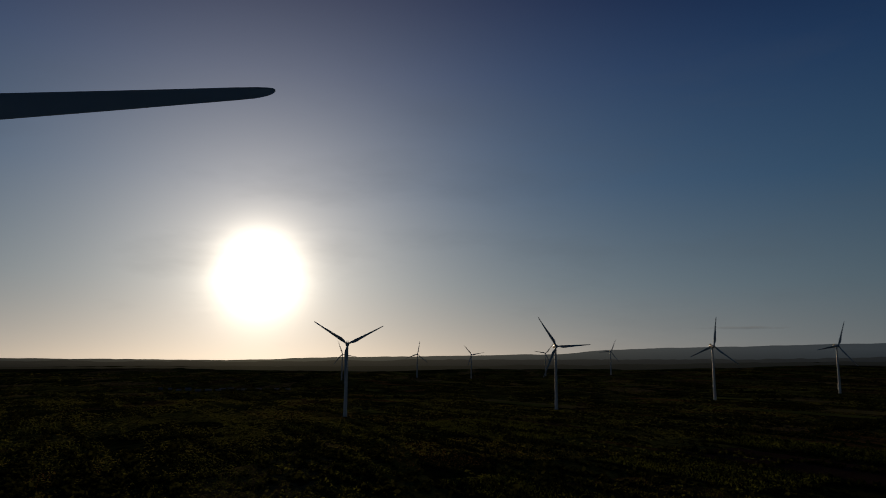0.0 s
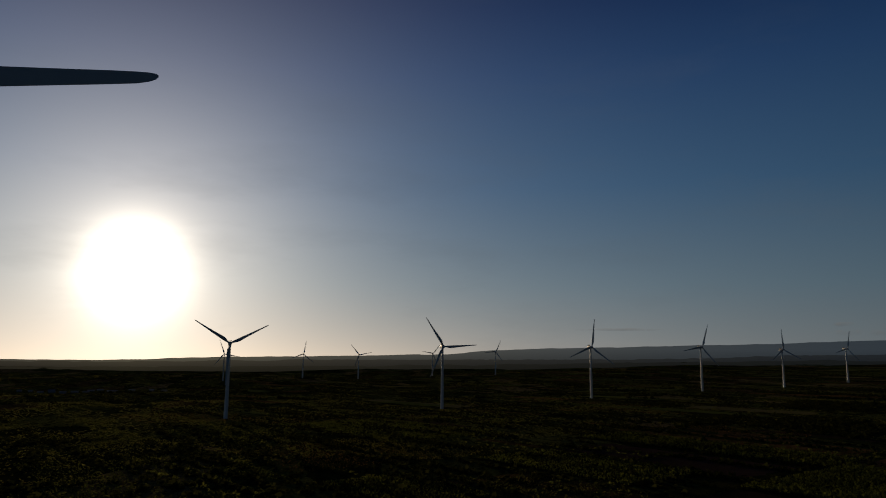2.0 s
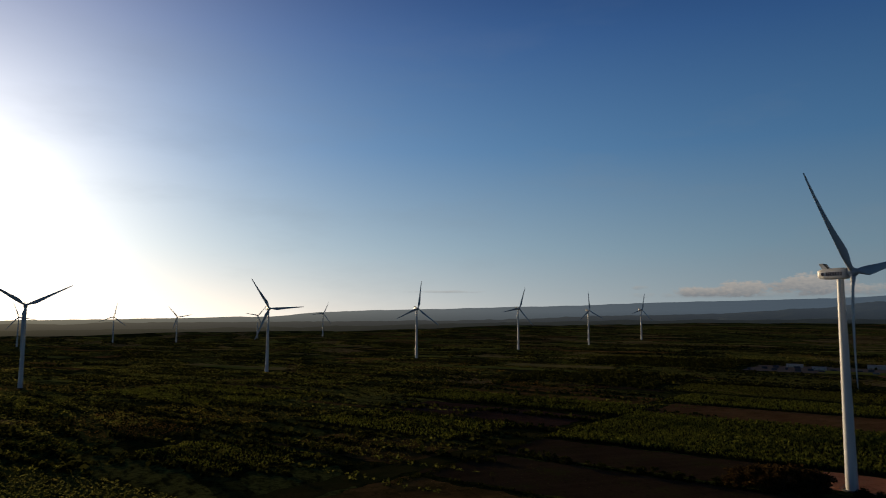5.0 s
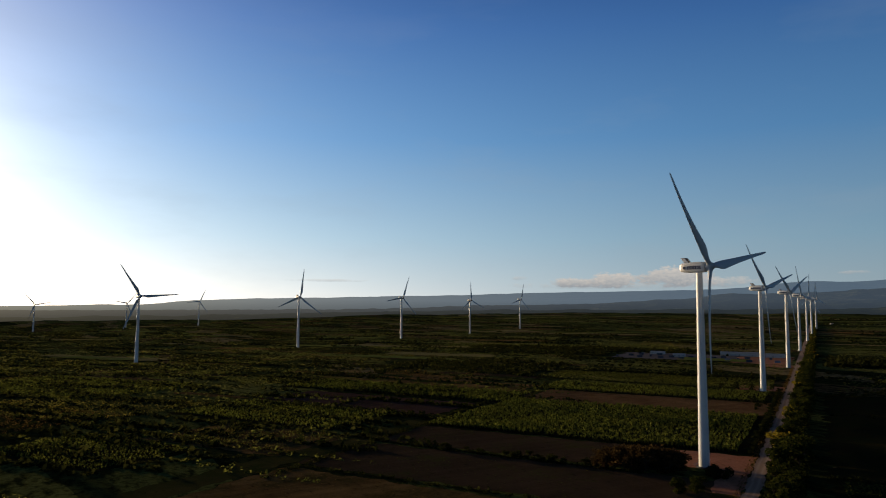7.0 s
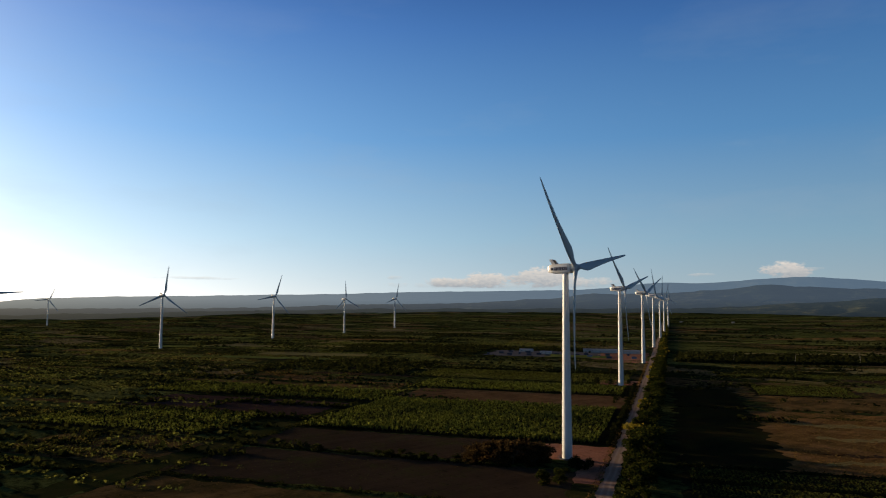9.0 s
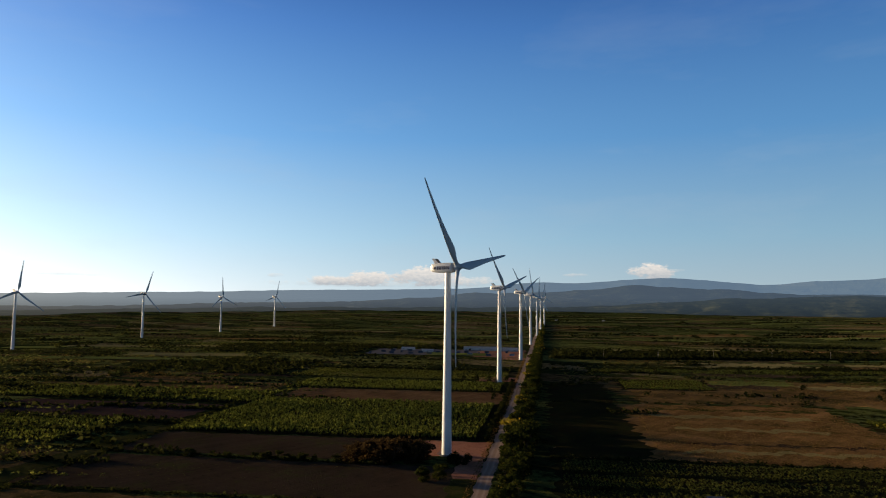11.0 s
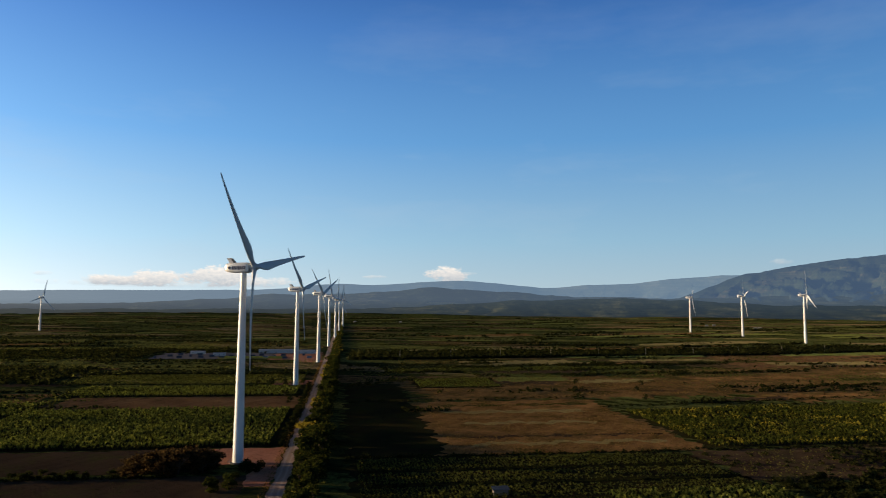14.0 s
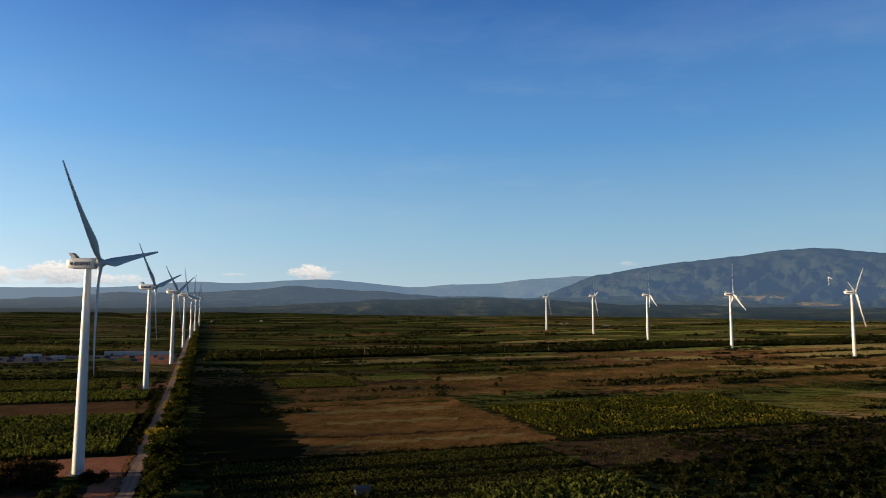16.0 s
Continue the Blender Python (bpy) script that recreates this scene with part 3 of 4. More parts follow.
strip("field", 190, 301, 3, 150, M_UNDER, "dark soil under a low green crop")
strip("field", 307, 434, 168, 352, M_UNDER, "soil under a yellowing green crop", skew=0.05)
strip("field", 240, 303, 152, 330, M_BARE, "brown weedy field margin with dry brush")
strip("field", 150, 345, -206, -189, M_OLIVE, "weedy bank between plots", 0.03)
strip("field", 492, 640, 60, 420, M_BROWN, "rough brown fallow land", ragged=4.0)
strip("field", 455, 690, 300, 860, M_BROWN, "rough brown fallow land with weeds", 0.075, 5.0)
strip("field", 640, 880, 430, 720, M_RED, "reddish brown ploughed field", ragged=4.0)
strip("field", 655, 768, 715, 965, M_PALE, "pale stubble field", 0.1)
strip("field", 740, 850, 740, 1010, M_PALE, "pale stubble field beside a hedge")
strip("field", 700, 742, 40, 330, M_OLIVE, "weedy olive field")
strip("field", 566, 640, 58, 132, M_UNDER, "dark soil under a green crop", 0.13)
strip("field", 604, 640, 136, 200, M_LUSH, "bright plot of young green crop", 0.13, 2.0)
strip("field", 775, 825, 130, 260, M_PALE, "narrow field of dry pale grass", ragged=5.0, skew=0.2)
strip("field", 1500, 1620, 190, 420, M_TAN, "dry tan field far out on the plain", du=12, dv=12)
strip("field", 1420, 1480, 480, 760, M_TAN, "dry tan field far out on the plain", du=12, dv=12)
# streaks of dry and weedy ground, without straight borders
for k in range(34):
    u, v = rng.uniform(455, 880), rng.uniform(55, 900)
    mat, words = ((M_TAN, "streak of dry tan grass"), (M_OLIVE, "streak of weedy olive ground"), (M_PALE, "streak of pale dry grass"), (M_BARE, "dark bare streak of soil"))[k % 4]
    strip("field", u, u + rng.uniform(8, 26), v, v + rng.uniform(50, 150), mat, words + " on the plain", 0.12 + 0.004 * k, 3.5, skew=rng.uniform(-0.4, 0.4))
for k in range(26):
    u, v = rng.uniform(330, 820), rng.uniform(-700, -240)
    mat, words = ((M_OLIVE, "streak of weedy olive ground"), (M_BROWN, "streak of brown fallow soil"), (M_BARE, "dark bare streak of soil"))[k % 3]
    strip("field", u, u + rng.uniform(8, 26), v, v + rng.uniform(50, 140), mat, words + " on the plain", 0.12 + 0.004 * k, 3.5, skew=rng.uniform(-0.4, 0.4))
# golden and dark bands across the dry field
for u, v, du, dv, mat, words in ((326, 62, 7, 90, M_PALE, "band of pale dry grass"), (347, 60, 3, 100, M_BARE, "dark furrowed band"), (388, 70, 9, 70, M_PALE, "band of pale dry grass"),
                                 (412, 90, 5, 70, M_BROWN, "band of brown soil"), (432, 60, 12, 90, M_PALE, "band of pale dry grass"), (462, 66, 8, 100, M_OLIVE, "weedy olive band")):
    strip("field", u, u + du, v, v + dv, mat, words + " across the dry field", 0.11, 2.2, skew=0.03)
# long thin plots of the far plain
for k in range(230):
    d, a = 850 + 2150 * rng.random() ** 0.9, rng.uniform(-122, 10)
    x, y = polar(a, d)
    u, v = x * U.x + y * U.y, x * V.x + y * V.y
    long = rng.uniform(60, 260)
    if v - long / 2 < -5 < v + long / 2 or v - long / 2 < -40 < v + long / 2 or (880 < u < 990 and -280 < v < 0):
        continue
    mat, words = ((M_LUSH, "long plot of young green crop"), (M_PALE, "long plot of pale dry stubble"), (M_OLIVE, "long plot of dark weeds"), (M_LUSH, "long plot of young green crop"), (M_TAN, "long plot of dry tan grass"))[k % 5]
    strip("field", u, u + rng.uniform(14, 50), v - long / 2, v + long / 2, mat, words + " far out on the plain", 0.3 + 0.004 * k, 4.0, 12, 12, rng.uniform(-0.15, 0.15))
strip("yard", 880, 980, -232, -92, M_GRAVEL, "grey gravel yard of a works compound", 0.16, 2.0)
strip("yard", 868, 1000, -92, -30, M_PAD, "reddish bare earth yard of a works compound", 0.15, 2.0)
strip("field", 150, 258, -35, -25.4, M_OLIVE, "weedy verge between plot and track", 0.05)
strip("ground_pad", 258, 297, -35, -25.2, M_PAD, "reddish packed-earth apron beside the track", 0.075, 0.9, 3, 3)
for k, (u, v) in enumerate(((307, -43.7), (613, -44), (840, -40))):
    strip("ground_pad", u - 10, u + 25, v - 16, -25.7, M_PAD, "reddish packed-earth pad at a turbine's foot", 0.09, 0.9, 3, 3)

# the patchwork further out: weedy, planted and bare cells
for u0, v0, du, dv, k in ((40, -330, 95, 110, 1), (60, -470, 110, 130, 0), (180, -470, 100, 120, 2), (-60, -420, 90, 130, 2), (-70, -590, 110, 150, 0), (60, -640, 110, 140, 1),
                          (190, -640, 90, 150, 0), (300, -760, 120, 110, 2), (430, -640, 110, 130, 0), (440, -460, 100, 140, 1), (450, -860, 130, 130, 1), (560, -420, 80, 150, 2),
                          (560, -700, 120, 140, 0), (200, -860, 130, 140, 2), (60, -850, 120, 140, 1), (-80, -800, 120, 150, 0), (690, -420, 120, 150, 1), (700, -600, 110, 140, 2),
                          (500, 180, 90, 110, 2), (505, 430, 100, 140, 0), (610, 80, 70, 120, 1), (610, 240, 80, 150, 0), (790, 60, 70, 140, 2), (780, 430, 80, 130, 1), (420, 380, 70, 150, 1),
                          (300, 370, 90, 130, 2), (1000, 60, 110, 190, 0), (1000, 300, 100, 230, 1), (1130, 120, 120, 240, 2), (1010, 580, 110, 200, 0), (1140, 420, 110, 230, 1),
                          (1020, -300, 110, 190, 1), (1010, -560, 110, 220, 0), (1150, -260, 110, 200, 2), (800, -700, 120, 180, 1), (860, -480, 110, 190, 0)):
    mat, words = ((M_CROP, "patchy green crop"), (M_CROP_DULL, "olive weeds and low crop"), (M_DRY, "dry brown grass"))[k]
    far = 1.0 + max(0.0, math.hypot(u0, v0) - 500) / 700
    crops(u0, u0 + du, v0, v0 + dv, 2.4 * far, 2.1 * far, (0.85 if k < 2 else 0.7) * far ** 0.5, 0.9 if k < 2 else 0.6, mat, words + " on the plain", skew=rng.uniform(-0.12, 0.12), keep=0.72, leaves=4)

crops(336, 466, -191, -33, 2.3, 1.7, 1.2, 2.2, M_CROP, "dense rows of tall broad-leaved green crop", leaves=7)
crops(532, 590, -200, -33, 2.6, 2.0, 1.4, 2.1, M_CROP, "low green crop in rows")
crops(296, 367, -343, -224, 2.3, 1.7, 1.0, 1.7, M_CROP, "dull green crop in rows")
crops(232, 286, -283, -205, 1.9, 1.6, 0.7, 0.8, M_CROP_OLIVE, "sparse olive crop in rows", keep=0.6)
crops(242, 338, -485, -350, 2.2, 1.9, 0.9, 0.9, M_CROP_OLIVE, "sparse olive crop in rows", keep=0.6)
crops(442, 500, -385, -190, 2.6, 2.0, 1.4, 2.2, M_CROP, "green crop beyond a bare plot")
crops(174, 225, -318, -242, 1.9, 1.6, 0.85, 1.3, M_CROP, "leafy green crop in rows")
crops(300, 420, -640, -440, 2.8, 2.4, 1.5, 1.5, M_CROP, "green crop in a far field")
crops(226, 275, -184, -50, 2.0, 1.8, 0.35, 0.25, M_CROP_DULL, "sparse weeds on a ploughed plot", keep=0.10, name="weeds", leaves=4)
crops(288, 332, -184, -84, 2.0, 1.8, 0.35, 0.25, M_CROP_DULL, "sparse weeds on a ploughed plot", keep=0.10, name="weeds", leaves=4)
crops(152, 218, -176, -40, 2.4, 2.2, 0.35, 0.25, M_DRY, "dry stubble on a ploughed plot", keep=0.3, name="weeds", leaves=4)
crops(374, 428, -343, -208, 2.8, 2.6, 0.6, 0.4, M_CROP_DULL, "weeds on a fallow plot", keep=0.10, name="weeds", leaves=4)
crops(602, 878, 472, 658, 4.6, 4.2, 1.0, 0.6, M_DRY, "dry tufts on a ploughed field", keep=0.45, name="dry_grass", leaves=4)
crops(242, 303, 153, 328, 2.0, 1.8, 0.7, 0.6, M_CROP_OLIVE, "tangled dry weeds of a field margin", keep=0.25, name="weeds", leaves=4)
for v in (-26.6, -18.6):
    crops(180, 840, v - 1.6, v + 1.6, 1.1, 0.9, 0.6, 0.5, M_DRY if v < -20 else M_CROP_DULL, "ragged grass along the track's edge", keep=0.7, name="verge_grass", leaves=4)
for u0, u1 in ((192, 228), (231, 250), (254, 273), (277, 299)):
    crops(u0, u1, 5, 148, 1.7, 1.4, 1.0, 0.9, M_CROP if u1 < 240 else M_CROP_DULL, "low leafy green crop between banks", keep=0.86)
crops(186, 234, 88, 150, 2.3, 2.0, 1.7, 2.3, M_CROP, "tall broad-leaved green plants")
crops(192, 222, 10, 84, 3.0, 3.2, 1.5, 2.4, M_CROP, "scattered tall broad-leaved plants", keep=0.4, name="tall_crop")
crops(309, 432, 170, 350, 2.5, 2.0, 1.45, 2.0, M_CROP_YELLOW, "ripening green crop turning yellow", skew=0.05, leaves=6)
crops(307, 484, 47, 164, 1.7, 1.5, 0.6, 0.5, M_DRY, "tufts of dry tan grass", skew=0.04, keep=0.65, name="dry_grass", leaves=4)
crops(494, 638, 62, 418, 4.2, 3.6, 0.9, 0.6, M_DRY, "tufts of dry grass on fallow land", keep=0.45, name="dry_grass", leaves=4)
crops(610, 690, -230, -34, 2.6, 2.2, 1.3, 1.2, M_CROP_DULL, "weedy green crop before a compound")
crops(568, 638, 60, 130, 2.4, 2.0, 1.2, 1.1, M_CROP, "green crop beside fallow land")
crops(700, 742, 42, 328, 3.0, 2.6, 1.3, 1.1, M_CROP, "green crop in a far field")


def meadow(count, a0, a1, d0, d1, mat, label):
    """Rank grass and weeds over open land, in drifts, coarser with distance."""
    a, d = rng.uniform(a0, a1, count), d0 + (d1 - d0) * rng.random(count) ** 1.3
    X, Y = -np.sin(np.radians(a)) * d, np.cos(np.radians(a)) * d
    u, v = X * U.x + Y * U.y, X * V.x + Y * V.y
    drift = np.sin(u * 0.031 + 1.0) * np.sin(v * 0.017 + 2.0) + 0.7 * np.sin(u * 0.083 + 0.6 * np.sin(v * 0.03)) + 0.4 * np.sin(v * 0.051 + u * 0.02)
    ok = (drift + rng.normal(0, 0.5, count) > -0.2) & ~((v > -400) & (v < -20) & (u > 140) & (u < 620)) & (np.abs(v + 22) > 12) & ~((u > 860) & (u < 1005) & (v > -240) & (v < -20))
    X, Y, d = X[ok], Y[ok], d[ok]
    n, k = len(X), 3
    s = (0.45 + d / 1500) * rng.uniform(0.7, 1.3, n)
    P = np.zeros((n, k, 4, 3), np.float32)
    foot = np.stack([X, Y, ground_np(X, Y)], -1)
    for i in range(k):
        t = rng.uniform(0, 6.283, n)
        out = np.stack([np.cos(t), np.sin(t), np.zeros(n)], -1) * s[:, None]
        wide = np.stack([-np.sin(t), np.cos(t), np.zeros(n)], -1) * (s * 0.4)[:, None]
        up = np.zeros((n, 3))
        up[:, 2] = rng.uniform(0.5, 1.0, n) * (0.5 + 0.4 * s)
        P[:, i, 0], P[:, i, 1], P[:, i, 2], P[:, i, 3] = foot - wide * 0.3, foot + out * 0.5 + wide + up * 0.8, foot + out + up, foot + out * 0.5 - wide + up
    tagged(new("rank_grass", mesh_np("rank_grass", P.reshape(-1, 3), np.arange(n * k * 4), 4, mat)), label, "grass", kind="stuff")


meadow(75000, -58, 44, 260, 1200, M_MEADOW, "rank olive grass and weeds over the sunward plain")
meadow(48000, -58, 44, 1100, 2900, M_MEADOW, "rank olive grass and weeds far out on the plain")
meadow(20000, -118, -60, 620, 2600, M_MEADOW, "rank olive grass and weeds between far fields")


# ------------------------------------------------------------------ wind turbines
def circle(r, z, k=40, x=0.0, y=0.0):
    return [(x + r * math.cos(6.28319 * i / k), y + r * math.sin(6.28319 * i / k), z) for i in range(k)]


def tower_mesh():
    rings, zs = [], [0.0, 0.5, 12.0, 23.96, 24.0, 24.06, 24.30, 24.36, 24.40, 38.0, 49.96, 50.0, 50.06, 50.30, 50.36, 50.40, 64.0, 77.56, 77.6, 77.7, 78.0]
    for z in zs:
        r = 2.15 - 0.92 * z / 78.0
        if 24.05 < z < 24.31 or 50.05 < z < 50.31 or z > 77.65:
            r += 0.035
        rings.append(circle(r, z, 48))
    return from_bm("tower", loft(rings), M_STEEL)


def plinth_mesh():
    return from_bm("plinth", loft([circle(3.4, -0.4), circle(3.4, 0.22), circle(3.2, 0.35), circle(2.2, 0.36)]), M_CONCRETE)


def tower_door_mesh():
    bm = bmesh.new()
    box(bm, -0.55, 0.55, -0.10, 0.10, 1.6, 4.0, 0.06)
    return from_bm("door", bm, M_DARK, False)


def stair_mesh():
    bm = bmesh.new()
    for i in range(7):
        box(bm, -0.5, 0.5, -0.35 - i * 0.28, -0.05 - i * 0.28, 1.45 - i * 0.2, 1.5 - i * 0.2)
    for s in (-0.55, 0.55):
        for i in range(3):
            box(bm, s - 0.03, s + 0.03, -0.3 - i * 0.8, -0.24 - i * 0.8, 0.3, 2.4 - i * 0.55)
    return from_bm("steps", bm, M_DARK, False)


def nacelle_mesh():
    """Housing along +y to the rotor: rounded box, narrowing to a slanting tail."""
    rings = []
    for y, w_, lo, hi in ((-7.4, 0.7, -0.55, 0.75), (-7.15, 1.15, -1.05, 1.25), (-6.3, 1.5, -1.5, 1.62), (-4.5, 1.68, -1.72, 1.78), (-1.0, 1.74, -1.78, 1.85),
                          (1.6, 1.74, -1.78, 1.85), (2.5, 1.62, -1.66, 1.74), (2.75, 1.3, -1.35, 1.42)):
        ring, mid, half = [], (lo + hi) / 2, (hi - lo) / 2
        for i in range(28):
            a = 6.28319 * i / 28
            c, s = math.cos(a), math.sin(a)
            ring.append((w_ * math.copysign(abs(c) ** 0.42, c), y, mid + half * math.copysign(abs(s) ** 0.42, s)))
        rings.append(ring[::-1])
    return from_bm("nacelle", loft(rings), M_STEEL)


def fin_mesh():
    """The swept cooler that stands on the rear of the roof: a frame round dark fins."""
    bm = bmesh.new()
    for x in (-1.25, 1.25):
        a = [bm.verts.new((x + d, y, z)) for d in (-0.09, 0.09) for y, z in ((-3.6, 1.7), (-5.3, 1.7), (-6.5, 3.5), (-5.2, 3.5))]
        for f in ((0, 1, 2, 3), (7, 6, 5, 4), (0, 4, 5, 1), (1, 5, 6, 2), (2, 6, 7, 3), (3, 7, 4, 0)):
            bm.faces.new([a[i] for i in f])
    a = [bm.verts.new((x, y, z)) for x in (-1.25, 1.25) for y, z in ((-6.5, 3.5), (-5.2, 3.5), (-5.2, 3.38), (-6.5, 3.38))]
    for f in ((0, 1, 2, 3), (7, 6, 5, 4), (0, 4, 5, 1), (1, 5, 6, 2), (2, 6, 7, 3), (3, 7, 4, 0)):
        bm.faces.new([a[i] for i in f])
    bmesh.ops.recalc_face_normals(bm, faces=bm.faces)
    return from_bm("cooler", bm, M_STEEL, False)


def core_mesh():
    bm = bmesh.new()
    for i in range(9):
        x = -1.1 + i * 0.275
        a = [bm.verts.new((x + d, y, z)) for d in (-0.04, 0.04) for y, z in ((-4.2, 1.75), (-5.2, 1.75), (-6.2, 3.36), (-5.3, 3.36))]
        for f in ((0, 1, 2, 3), (7, 6, 5, 4), (0, 4, 5, 1), (1, 5, 6, 2), (2, 6, 7, 3), (3, 7, 4, 0)):
            bm.faces.new([a[k] for k in f])
    bmesh.ops.recalc_face_normals(bm, faces=bm.faces)
    return from_bm("cooling_fins", bm, M_DARK, False)


def bars_mesh(side):
    """Plain bars where the housing carries its lettering, and a round badge."""
    bm = bmesh.new()
    x = side * 1.75
    y = -3.9
    for wide in (0.62, 0.68, 0.62, 0.35, 0.7, 0.7, 0.3, 0.68, 0.68):
        box(bm, x - 0.02, x + 0.02, y, y + wide * 0.82, -0.7, 0.5)
        y += wide + 0.03
    bmesh.ops.create_cone(bm, cap_ends=True, segments=20, radius1=0.55, radius2=0.55, depth=0.05,
                          matrix=Matrix.Translation((x, -5.0, -0.1)) @ Matrix.Rotation(radians(90), 4, "Y"))
    return from_bm("lettering", bm, M_NAVY, False)


def spinner_mesh():
    rings = []
    for y, r in ((0.0, 1.45), (0.4, 1.62), (1.5, 1.68), (2.6, 1.45), (3.3, 1.0), (3.7, 0.5), (3.82, 0.12)):
        rings.append([(r * math.cos(6.28319 * i / 28), y, -r * math.sin(6.28319 * i / 28)) for i in range(28)])
    return from_bm("spinner", loft(rings), M_BLADE)


def blade_mesh():
    """44 m blade along +z: round root, broad shoulder, twisted and tapered to a curved tip. Chord along x, thickness along y."""
    rings = []
    for z, chord, thick, twist, sweep in ((1.2, 1.9, 1.9, 14, 0), (2.6, 1.9, 1.88, 14, 0), (4.5, 2.4, 1.55, 14, 0.1), (6.5, 3.1, 1.15, 13, 0.3), (8.8, 3.5, 0.92, 11, 0.42), (11.5, 3.35, 0.76, 9, 0.4),
                                          (16, 2.85, 0.58, 6.5, 0.3), (22, 2.3, 0.44, 4, 0.2), (28, 1.85, 0.34, 2.5, 0.12), (34, 1.45, 0.25, 1.2, 0.06), (39, 1.12, 0.18, 0.5, 0.02),
                                          (42, 0.94, 0.13, 0, 0.0), (43.6, 0.80, 0.10, 0, 0.0), (44.3, 0.62, 0.08, 0, -0.02), (44.7, 0.40, 0.06, 0, -0.04), (44.85, 0.12, 0.03, 0, -0.05)):
        ring, t = [], -radians(twist + 7)
        flat = min(1.0, max(0.0, (z - 2.6) / 5.0))
        for i in range(24):
            a = 6.28319 * i / 24
            cx, sy = math.cos(a), math.sin(a)
            px = cx * 0.5 * chord * (1.0 + 0.10 * flat)
            body = 0.5 * thick * sy * (1 - 0.55 * flat * (0.5 - 0.5 * cx) ** 1.2)
            px -= sweep * 1.6
            py = body - 1.6 * (z / 45) ** 2.2 * -1
            ring.append((px * math.cos(t) - py * math.sin(t), px * math.sin(t) + py * math.cos(t), z))
        rings.append(ring)
    return from_bm("blade", loft(rings), M_BLADE)


def pivot_mesh():
    return from_bm("blade_collar", loft([circle(1.12, 1.0, 28), circle(1.12, 1.75, 28), circle(0.96, 1.8, 28)]), M_BLADE)


TURBINE = {
    "tower": tower_mesh(),
    "plinth": plinth_mesh(),
    "tower_door": tower_door_mesh(),
    "stair": stair_mesh(),
    "nacelle": nacelle_mesh(),
    "fin": fin_mesh(),
    "core": core_mesh(),
    "spinner": spinner_mesh(),
    "blade": blade_mesh(),
    "pivot": pivot_mesh(),
}
LETTERS = [bars_mesh(-1), bars_mesh(1)]
WIND = radians(-170.0)      # the rotors face this way


def turbine(x, y, phase, label, yaw=0.0, scale=1.0):
    z = ground(x, y)
    t = thing("wind_turbine", label, "wind turbine", Matrix.Translation((x, y, z)) @ Matrix.Scale(scale, 4), "wind turbines of the farm")
    part("plinth", TURBINE["plinth"], t, None, "round concrete plinth")
    tw = part("tower", TURBINE["tower"], t)
    face = Matrix.Rotation(ROW + radians(-100), 4, "Z")
    part("door", TURBINE["tower_door"], tw, face @ Matrix.Translation((0, -2.12, 0)), "dark steel door")
    part("steps", TURBINE["stair"], tw, face @ Matrix.Translation((0, -2.2, 0)), "steel steps")
    head = Matrix.Translation((0, 0, 79.8)) @ Matrix.Rotation(WIND + yaw, 4, "Z")
    nac = part("nacelle", TURBINE["nacelle"], t, head @ Matrix.Diagonal((1.1, 1.12, 1.18, 1)))
    part("cooler", TURBINE["fin"], nac)
    part("cooling_fins", TURBINE["core"], nac, None, "dark cooling fins")
    for me in LETTERS:
        part("lettering", me, nac, None, "navy bars and badge")
    rotor = head @ Matrix.Translation((0, 3.3, 0.1)) @ Matrix.Rotation(radians(5.5), 4, "X")
    hub = part("hub", TURBINE["spinner"], t, rotor)
    for k in range(3):
        turn = rotor @ Matrix.Translation((0, 1.5, 0)) @ Matrix.Rotation(radians(-phase - 120 * k), 4, "Y") @ Matrix.Rotation(radians(-2.5), 4, "X")
        b = part("blade", TURBINE["blade"], t, turn)
        part("blade_collar", TURBINE["pivot"], b)
    return t


NEAR_LABEL = "tall white wind turbine beside the farm track"
FAR_LABEL = "white wind turbine standing far out in the fields"
# azimuth, distance, blade angle
for a, d, phase, label in ((-50.97, 303, -40, NEAR_LABEL), (-55.20, 600, -45, NEAR_LABEL), (-56.93, 832, -54, NEAR_LABEL), (-57.73, 1136, -20, NEAR_LABEL),
                           (-58.23, 1450, 10, NEAR_LABEL), (-58.53, 1760, 30, NEAR_LABEL), (-58.83, 2080, -10, NEAR_LABEL),
                           (9.61, 800, -57, FAR_LABEL), (-7.23, 924, -33, FAR_LABEL), (-19.10, 1134, 8, FAR_LABEL), (-27.37, 1382, 20, FAR_LABEL),
                           (-32.98, 1680, -3, FAR_LABEL), (-37.05, 1945, 15, FAR_LABEL),
                           (9.98, 2230, -20, FAR_LABEL), (3.94, 2400, 10, FAR_LABEL), (-0.45, 2400, -40, FAR_LABEL), (-6.42, 2550, 40, FAR_LABEL), (-11.52, 2500, 25, FAR_LABEL),
                           (-86.42, 1713, 170, FAR_LABEL), (-90.12, 1519, 40, FAR_LABEL), (-94.30, 1306, 2, FAR_LABEL), (-100.38, 1122, -3, FAR_LABEL), (-108.37, 1017, 70, FAR_LABEL)):
    x, y = polar(a, d)
    turbine(x, y, phase, label, radians(-14 if a < -105 else -5 if a < -80 else 0))
turbine(-52.8, 39.6, 86.5, "white wind turbine close at hand, one long blade reaching out", scale=0.91)
x, y = polar(-106.9, 4150)
foot = min((v.co for v in mountain.data.vertices), key=lambda p: abs(math.degrees(math.atan2(-p.x, p.y)) + 106.9) + abs(math.degrees(math.atan2(p.z - EYE_Z, p.xy.length)) - 2.13))
